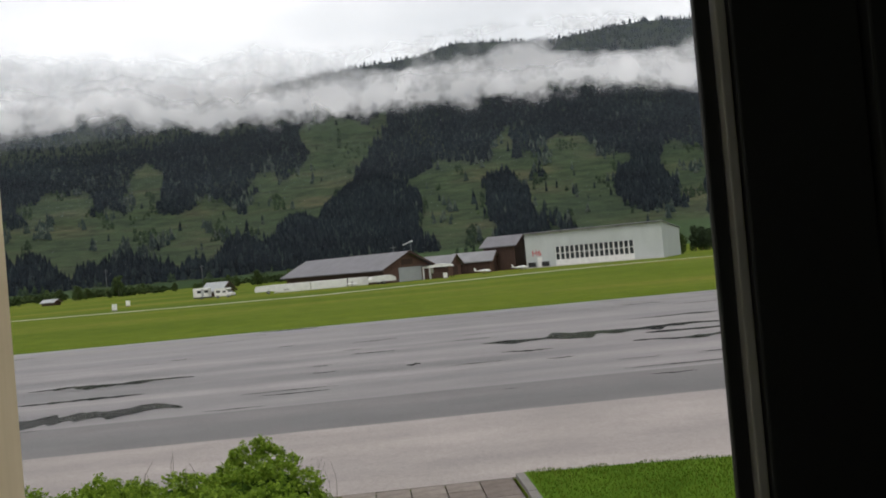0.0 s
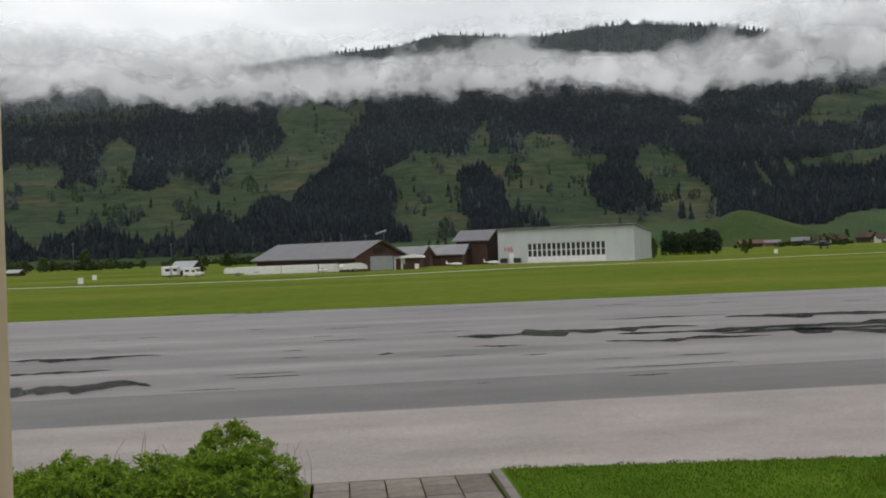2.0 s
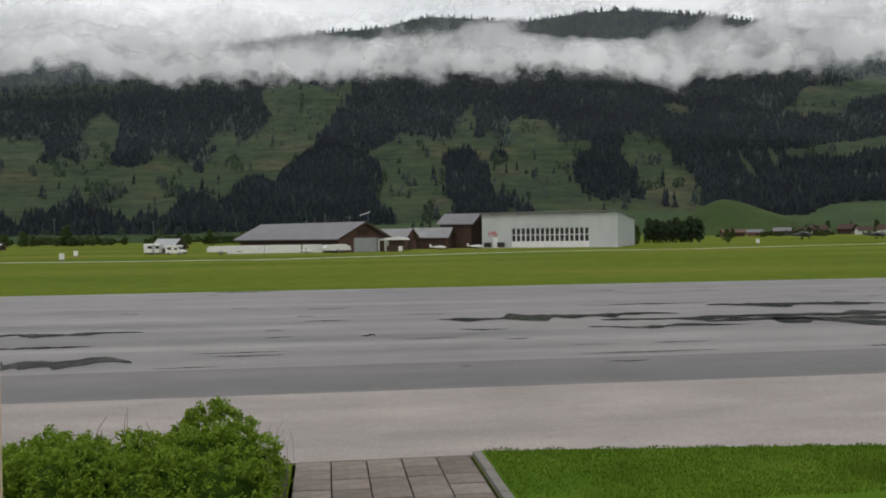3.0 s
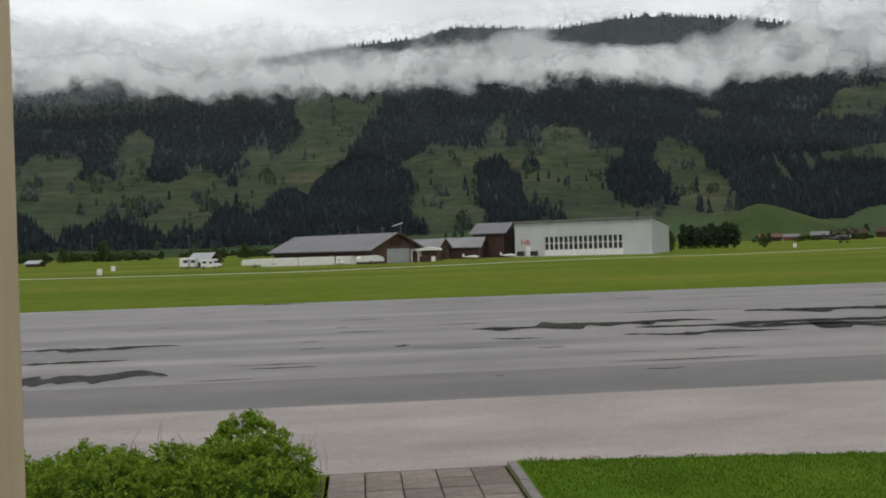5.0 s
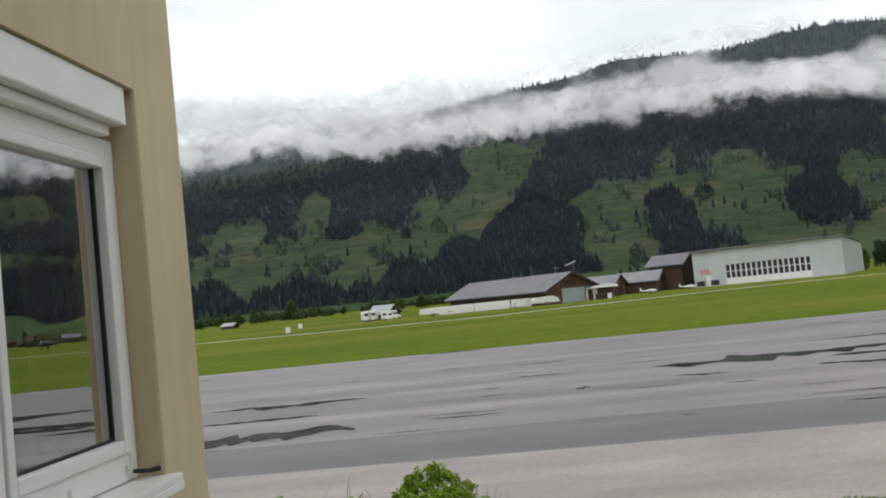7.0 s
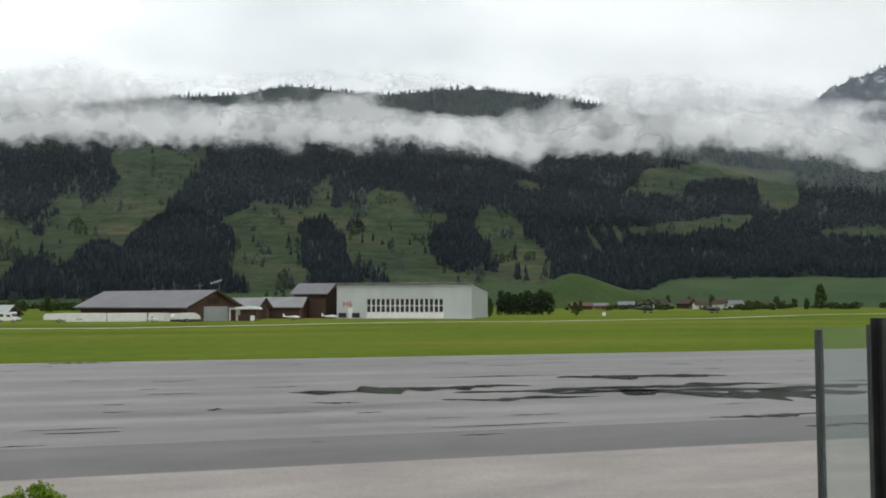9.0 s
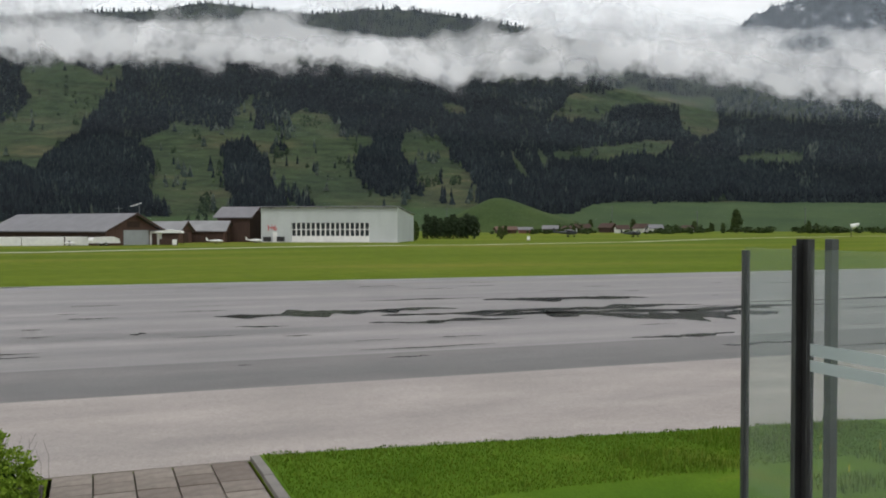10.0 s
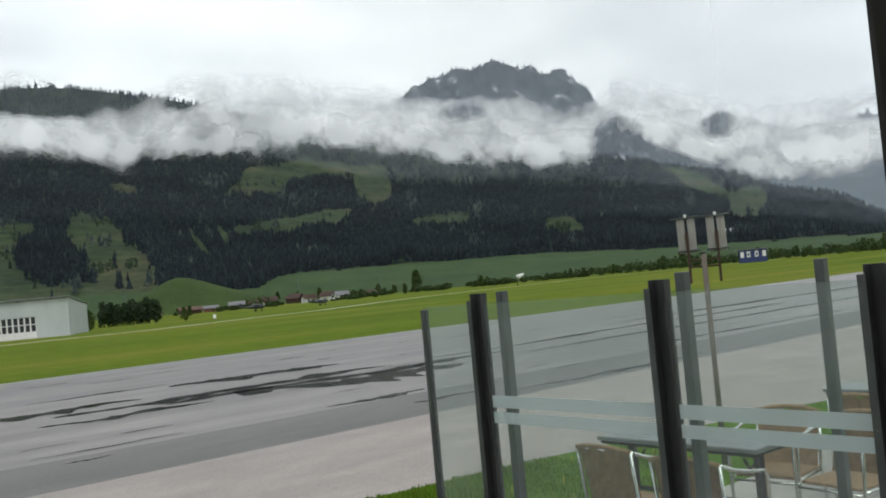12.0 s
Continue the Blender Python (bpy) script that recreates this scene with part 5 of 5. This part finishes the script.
kinds = [leafy_tree(1.0, 9.0, 3.2, M["crown_leaf"]), leafy_tree(4.2, 6.0, 3.0, M["crown_leaf"]), leafy_tree(2.2, 12.0, 3.4, M["crown_leaf"])]
kinds[0].matrix_basis = pose(*spot(-15.0, 420), 0)
kinds[1].matrix_basis = pose(*spot(-17.2, 400), 0)
kinds[2].matrix_basis = pose(*spot(38.2, 480), 0)


def scatter(n, az0, az1, r0, r1, s0, s1, which=(0, 1, 2)):
    for _ in range(n):
        az, r = rng.uniform(az0, az1), rng.uniform(r0, r1)
        k = kinds[which[int(rng.integers(len(which)))]]
        s = rng.uniform(s0, s1)
        ob = copy_thing(k, pose(*spot(az, r), -0.2, 0, 0, rng.uniform(0, 360)))
        ob.scale = (s * rng.uniform(0.9, 1.2), s * rng.uniform(0.9, 1.2), s)


scatter(46, -27, -4, 380, 560, 0.25, 0.6)
scatter(8, -9, 2, 300, 420, 0.3, 0.6)
scatter(16, 27, 38, 520, 620, 0.4, 0.8)
scatter(40, 34, 52, 440, 620, 0.22, 0.5)
scatter(90, 50, 69, 460, 760, 0.35, 0.8)
scatter(8, 22, 30, 330, 450, 0.25, 0.4)


def valley_scrub():
    """Bushes and young trees in loose rows at the edge of the valley floor."""
    cs, rs, ns = [], [], []
    for az0, az1, r0, r1, h0, h1, n in ((-30, -3, 400, 620, 2.0, 5.5, 620), (-3, 20, 480, 640, 2.5, 6, 260), (20, 29, 470, 640, 2.5, 7, 260), (26, 36, 420, 560, 1.2, 3.0, 170), (23.5, 36, 395, 440, 0.8, 1.8, 90), (34, 50, 450, 560, 1.2, 4.5, 260), (48, 70, 430, 800, 2.5, 7.5, 620)):
        az, r = rng.uniform(az0, az1, n), rng.uniform(r0, r1, n)
        keep = fractal(az, r / 40, 1.8, 71, 3) > -0.12
        for a, d in zip(az[keep], r[keep]):
            h = rng.uniform(h0, h1)
            x, y = spot(a, d)
            for _ in range(3):
                cs.append((x + rng.normal(0, h * 0.3), y + rng.normal(0, h * 0.3), h * rng.uniform(0.3, 0.6)))
                rs.append((h * rng.uniform(0.3, 0.6), h * rng.uniform(0.3, 0.6), h * rng.uniform(0.3, 0.42)))
                ns.append(26)
    v, f = leaf_cloud(cs, rs, ns, 0.75, 0.7)
    v[:, 2] = np.maximum(v[:, 2], 0.02)
    tagged(new("valley_scrub", from_arrays("valley_scrub", v, f, M["scrub_leaf"])), "rows of green bushes along the valley floor", "shrub", kind="stuff")


M["scrub_leaf"] = leaf_material("scrub_leaf", (0.026, 0.045, 0.016), (0.045, 0.072, 0.024), (0.085, 0.115, 0.04))
valley_scrub()
M["dark_leaf"] = leaf_material("dark_leaf", (0.025, 0.042, 0.022), (0.04, 0.062, 0.03), (0.06, 0.088, 0.04))
dense = leafy_tree(3.3, 6.2, 1.9, M["dark_leaf"])
tagged(dense, "dense dark evergreen tree beside the hangar", "tree", "dark trees near the hangar")
dense.matrix_basis = pose(*spot(19.7, 236), 0)
for az, r, s in ((20.1, 238, 0.95), (20.5, 234, 0.85), (20.9, 240, 0.9), (21.3, 236, 1.0), (21.7, 238, 0.85), (22.2, 242, 1.05), (22.6, 237, 0.95), (20.3, 244, 0.8), (21.9, 243, 0.9)):
    ob = copy_thing(dense, pose(*spot(az, r), 0, 0, 0, az * 50))
    ob.scale = (s, s, s)
shrub = copy_thing(kinds[1], pose(*spot(18.9, 208), 0, 0, 0, 20))
shrub.scale = (0.5, 0.5, 0.75)
shrub = copy_thing(kinds[1], pose(*spot(24.2, 226), 0, 0, 0, 20))
shrub.scale = (0.4, 0.4, 0.55)


def knoll():
    n = 48
    bm = bmesh.new()
    grid = []
    cx, cy = spot(23.9, 555)
    for i in range(n + 1):
        row = []
        for j in range(n + 1):
            x, y = (i / n * 2 - 1) * 80, (j / n * 2 - 1) * 66
            q = min(1, math.sqrt((x / (46 if x < 0 else 76)) ** 2 + (y / 60) ** 2 + 0.012))
            row.append(bm.verts.new((cx + x, cy + y, 24.5 * (1 - q) ** 1.15 - 1 + 0.6 * noise.noise((x * 0.06, y * 0.06, 0)))))
        grid.append(row)
    for i in range(n):
        for j in range(n):
            bm.faces.new((grid[i][j], grid[i + 1][j], grid[i + 1][j + 1], grid[i][j + 1])).smooth = True
    return solo("knoll", bm, M["knoll"], "rounded green grassy knoll", "hill", kind="structure")


def knoll_material():
    m = Mat("knoll_pasture", 0.95, spec=0.1)
    c = m.ramp(m.noise(0.05, 6), [(0.3, (0.036, 0.062, 0.02)), (0.7, (0.058, 0.088, 0.027))])
    m.color(m.mix(1.0, c, m.ramp(m.noise(0.6, 5), [(0.3, (0.8, 0.8, 0.8)), (0.7, (1.15, 1.15, 1.15))]), "MULTIPLY"))
    return m.m


M["knoll"] = knoll_material()
knoll()


def house(az, r, w, l, eave, peak, turn, wall, roof, z=0):
    h = gable_building("house", "small valley house with a pitched roof", (*spot(az, r), z), turn, w, l, eave, peak, wall, roof, 0.7, "village houses")
    for k in range(3):
        win = part("window", box((-w / 2 + 0.9 + k * (w - 2.8) / 2, -0.06, 1.0), (-w / 2 + 1.9 + k * (w - 2.8) / 2, -0.004, 2.2)), M["pane_dark"], h)
        part("sill", box((-w / 2 + 0.8 + k * (w - 2.8) / 2, -0.16, 0.9), (-w / 2 + 2.0 + k * (w - 2.8) / 2, -0.004, 0.996)), M["white_paint"], win)


WHITE, BROWN, GREY, PALE = M["white_paint"], M["brown_wood"], M["roof_grey"], M["roof_pale"]
for row in ((27.7, 470, 6, 7, 2.2, 3.6, 60, BROWN, GREY), (28.7, 455, 5, 6, 2.0, 3.4, 20, WHITE, BROWN), (29.6, 480, 6, 7, 2.6, 4.4, 70, WHITE, BROWN),
            (31.1, 500, 7, 7, 2.8, 4.9, 30, BROWN, BROWN), (31.9, 470, 5, 6, 2.2, 3.8, 80, WHITE, BROWN), (33.1, 490, 6, 7, 2.6, 4.5, 20, WHITE, BROWN),
            (33.9, 470, 6, 6, 2.4, 4.0, 70, WHITE, GREY), (25.1, 430, 7, 9, 1.8, 3.1, 75, BROWN, M["red_wood"]), (26.1, 440, 5, 6, 1.8, 2.8, 70, M["orange"], GREY),
            (22.7, 400, 3, 3, 1.6, 2.2, 10, WHITE, PALE), (35.6, 500, 5, 5, 2.2, 3.6, 10, WHITE, BROWN), (57.5, 900, 12, 10, 6, 9, 20, WHITE, PALE, 21), (58.2, 905, 16, 10, 4, 6.5, 60, WHITE, PALE, 20), (58.9, 930, 9, 9, 7, 9, 60, WHITE, PALE, 22)):
    house(*row)
gable_building("hut", "small hut with a pale metal roof", (*spot(-8.75, 185), 0), 62, 4.0, 4.6, 1.2, 2.6, M["brown_wood"], M["roof_pale"], 0.4)
gable_building("hay_shed", "low weathered shed at the field's edge", (*spot(-18.3, 300), 0), 70, 3, 4.5, 1.0, 1.7, M["brown_wood"], M["roof_pale"], 0.4)


def caravan():
    c = thing("caravan", "white touring caravan parked on the grass", "caravan", at=(*spot(-10.1, 168), 0), turn=-6)
    c.scale = (0.92, 0.9, 0.86)
    part("body", box((-2.0, -1.1, 0.45), (1.0, 1.1, 2.3), 0.18), M["white_paint"], c)
    part("chassis", box((-1.9, -1.0, 0.25), (1.5, 1.0, 0.444), 0.03), M["dark"], c)
    for x in (-1.2, 0.2):
        part("window", box((x, -1.13, 1.3), (x + 0.8, -1.104, 1.85), 0.02), M["pane_dark"], c)
    part("door", box((-0.35, -1.125, 0.55), (0.1, -1.103, 2.1), 0.02), M["roof_pale"], c)
    w = part("wheel", tube([(-0.4, -1.12, 0.3), (-0.4, -0.92, 0.3)], 0.3, 16), M["dark"], c)
    part("rim", tube([(-0.4, -1.14, 0.3), (-0.4, -1.122, 0.3)], 0.16, 12), M["roof_pale"], w)


def motorhome():
    c = thing("motorhome", "white motorhome parked beside the caravan", "motorhome", at=(*spot(-8.95, 166), 0), turn=-20)
    c.scale = (0.85, 0.85, 0.75)
    part("cabin", prism([(-1.8, 0.4), (1.9, 0.4), (1.95, 0.95), (1.3, 1.15), (0.85, 1.75), (1.1, 2.0), (0.9, 2.25), (-1.8, 2.25)], -1.0, 1.0), M["white_paint"], c)
    part("windscreen", prism([(0.9, 1.72), (1.28, 1.2), (1.34, 1.22), (0.96, 1.75)], -0.85, 0.85), M["pane_dark"], c)
    part("side_window", box((0.1, -1.02, 1.2), (0.8, -1.004, 1.65), 0.02), M["pane_dark"], c)
    part("side_window", box((-1.4, -1.02, 1.25), (-0.5, -1.004, 1.75), 0.02), M["pane_dark"], c)
    part("bumper", box((1.8, -0.98, 0.3), (2.05, 0.98, 0.55), 0.05), M["dark"], c)
    for x in (-1.1, 1.25):
        w = part("wheel", tube([(x, -1.04, 0.32), (x, -0.84, 0.32)], 0.32, 16), M["dark"], c)
        part("rim", tube([(x, -1.06, 0.32), (x, -1.042, 0.32)], 0.17, 12), M["roof_pale"], w)


caravan()
motorhome()


def aircraft(name, label, at, turn, material, s=1.0, high=False):
    """A small light aircraft: fuselage, wings, tail and wheels."""
    a = thing(name, label, "aircraft", "parked aircraft", at=at, turn=turn)
    part("fuselage", tube([(-3.6 * s, 0, 1.25 * s), (-1.5 * s, 0, 1.15 * s), (0.2 * s, 0, 1.2 * s), (1.6 * s, 0, 1.1 * s), (2.3 * s, 0, 1.05 * s), (2.6 * s, 0, 1.05 * s)], [0.1 * s, 0.32 * s, 0.55 * s, 0.5 * s, 0.3 * s, 0.06 * s], 12), material, a)
    z = 1.75 * s if high else 0.95 * s
    part("wing", box((-0.2 * s, -4.4 * s, z), (1.1 * s, 4.4 * s, z + 0.14 * s), 0.05 * s), M["roof_pale"] if high else material, a)
    part("tailplane", box((-3.6 * s, -1.4 * s, 1.3 * s), (-2.9 * s, 1.4 * s, 1.37 * s), 0.02 * s), material, a)
    part("fin", prism([(-3.7 * s, 1.3 * s), (-2.8 * s, 1.3 * s), (-3.5 * s, 2.4 * s), (-3.8 * s, 2.4 * s)], -0.05 * s, 0.05 * s), material, a)
    part("canopy", tube([(-0.6 * s, 0, 1.55 * s), (0.1 * s, 0, 1.72 * s), (0.9 * s, 0, 1.5 * s)], [0.12 * s, 0.36 * s, 0.1 * s], 10), M["pane_dark"], a, "dark glazed canopy")
    for x, y in ((1.7, 0), (0.1, 0.9), (0.1, -0.9)):
        part("wheel", tube([(x * s, (y - 0.07) * s, 0.22 * s), (x * s, (y + 0.07) * s, 0.22 * s)], 0.22 * s, 12), M["dark"], a)
        part("strut", tube([(x * s, y * s, 0.22 * s), (x * s, y * 0.6 * s, 1.0 * s)], 0.05 * s, 6), M["zinc"], a)


aircraft("light_aircraft", "dark grey light aircraft parked on the meadow", (*spot(28.3, 280), 0), -22, M["plane_dark"], 1.15, True)
aircraft("light_aircraft", "dark blue light aircraft parked on the meadow", (*spot(32.2, 278), 0), -48, M["plane_dark"], 0.95, True)
aircraft("glider", "small white aircraft parked beside the sheds", (*spot(6.9, 170), 0), 15, M["white_paint"], 0.5)
aircraft("glider", "small white aircraft parked by the brown hall", (*spot(9.2, 176), 0), -30, M["white_paint"], 0.5)
aircraft("glider", "small white aircraft in front of the barn", (*spot(-1.3, 160), 0), 15, M["white_paint"], 0.4)


def marker(az, r):
    m = thing("runway_marker", "small white marker board on the meadow", "marker", "marker boards", at=(*spot(az, r), 0), turn=-az)
    part("board", box((-0.35, -0.04, 0.15), (0.35, 0.04, 1.0), 0.02), M["white_paint"], m)
    part("foot", box((-0.3, -0.15, 0), (0.3, 0.15, 0.146), 0.02), M["concrete"], m)


for az, r in ((-15.25, 140), (-14.5, 168), (25.9, 205), (4.5, 158)):
    marker(az, r)


def windsock():
    w = thing("windsock", "white windsock on a short dark pole", "windsock", at=(*spot(44.4, 300), 0), turn=-44)
    part("pole", tube([(0, 0, 0), (0, 0, 3.4)], 0.12, 8), M["dark"], w)
    part("sock", tube([(0, 0, 2.9), (0.9, 0, 3.3), (2.2, 0, 3.9)], [0.9, 0.7, 0.25], 12), M["white_paint"], w, "white fabric sock")


windsock()


def utility_pole(az, r, h, z):
    p = thing("utility_pole", "thin weathered wooden power line pole", "pole", "power line poles", at=(*spot(az, r), z))
    part("shaft", tube([(0, 0, 0), (0, 0, h)], [0.2, 0.12], 8), M["zinc"], p)
    part("crossarm", box((-1.1, -0.08, h - 0.9), (1.1, 0.08, h - 0.7)), M["zinc"], p)


for az, r, h in ((-15.6, 470, 13), (-10.2, 500, 12), (1.4, 300, 9.5), (20.9, 420, 12), (31.0, 520, 15), (42.0, 560, 14), (36.0, 540, 12)):
    utility_pole(az, r, h, 0)


def vent_mast():
    m = thing("roof_antenna", "pale antenna mast rising over the barn", "antenna", at=(7.6, 172, 0))
    part("mast", tube([(0, 0, 0), (0, 0, 7.1)], 0.06, 8), M["zinc"], m)
    part("boom", tube([(-1.5, 0, 6.6), (0.4, 0, 7.25)], 0.06, 6), M["white_paint"], m)
    for k in range(5):
        x = -1.4 + 0.42 * k
        z = 6.63 + 0.342 * (x + 1.4)
        part("element", tube([(x - 0.1, -0.45, z + 0.16), (x + 0.1, 0.45, z - 0.12)], 0.035, 5), M["white_paint"], m)


vent_mast()


def blue_box():
    b = thing("blue_building", "dark blue field building with white panels and grey roof", "building", at=(*spot(58.4, 430), 0), turn=-50)
    part("wall", box((-5.8, 0, 0), (5.8, 4, 5.6), 0.05), M["blue"], b)
    part("roof", box((-7.2, -0.6, 5.62), (6.2, 4.4, 5.95), 0.04), M["roof_grey"], b)
    for x in (-4.6, -1.9, 1.5, 4.7):
        part("panel", box((x - 0.75, -0.06, 2.4), (x + 0.75, -0.004, 4.9), 0.02), M["white_paint"], b)
    for x in (-1.9, 1.5):
        part("window", box((x - 0.35, -0.1, 2.9), (x + 0.35, -0.064, 4.3)), M["blue"], b)


blue_box()


def canopy_stand():
    c = thing("canopy_stand", "small white canopy on thin posts beside the barn", "canopy", at=(*spot(4.25, 165), 0), turn=-15)
    part("roof", prism([(-2.2, 2.0), (2.2, 2.0), (2.0, 2.35), (0, 2.6), (-2.0, 2.35)], -1.3, 1.3), M["white_paint"], c)
    for x in (-2.0, 2.0):
        for y in (-1.1, 1.1):
            part("post", tube([(x, y, 0), (x, y, 2.0)], 0.06, 6), M["brown_wood"], c)
    part("counter", box((-1.6, -0.9, 0.0), (1.4, -0.3, 1.0), 0.03), M["brown_wood"], c)


def glider_trailer(az, r, turn, label):
    t = thing("trailer", label, "trailer", "white trailers", at=(*spot(az, r), 0), turn=turn)
    part("body", prism([(-2.4, 0.45), (2.4, 0.45), (2.2, 1.1), (1.2, 1.5), (-2.2, 1.4), (-2.5, 0.9)], -0.7, 0.7), M["white_paint"], t)
    part("drawbar", box((2.4, -0.06, 0.45), (3.3, 0.06, 0.55), 0.02), M["zinc"], t)
    for y in (-0.75, 0.75):
        w = part("wheel", tube([(-0.2, y - 0.09, 0.3), (-0.2, y + 0.09, 0.3)], 0.3, 14), M["dark"], t)
        part("rim", tube([(-0.2, y - 0.1, 0.3), (-0.2, y - 0.092, 0.3)], 0.16, 10), M["roof_pale"], w)


canopy_stand()
glider_trailer(-6.3, 161, 10, "low white glider trailer at the barn's corner")
glider_trailer(0.6, 158, 30, "low white glider trailer in front of the barn")


def white_annex():
    a = thing("annex", "small white annex with a flat roof beside the barn", "building", at=(*spot(3.35, 166), 0), turn=-5)
    part("wall", box((-1.2, 0, 0), (1.2, 2.4, 2.3), 0.03), M["white_paint"], a)
    part("roof", box((-1.4, -0.3, 2.304), (1.4, 2.6, 2.46), 0.02), M["roof_grey"], a)
    part("door", box((-0.4, -0.05, 0), (0.4, -0.004, 1.95), 0.01), M["brown_wood"], a)


white_annex()
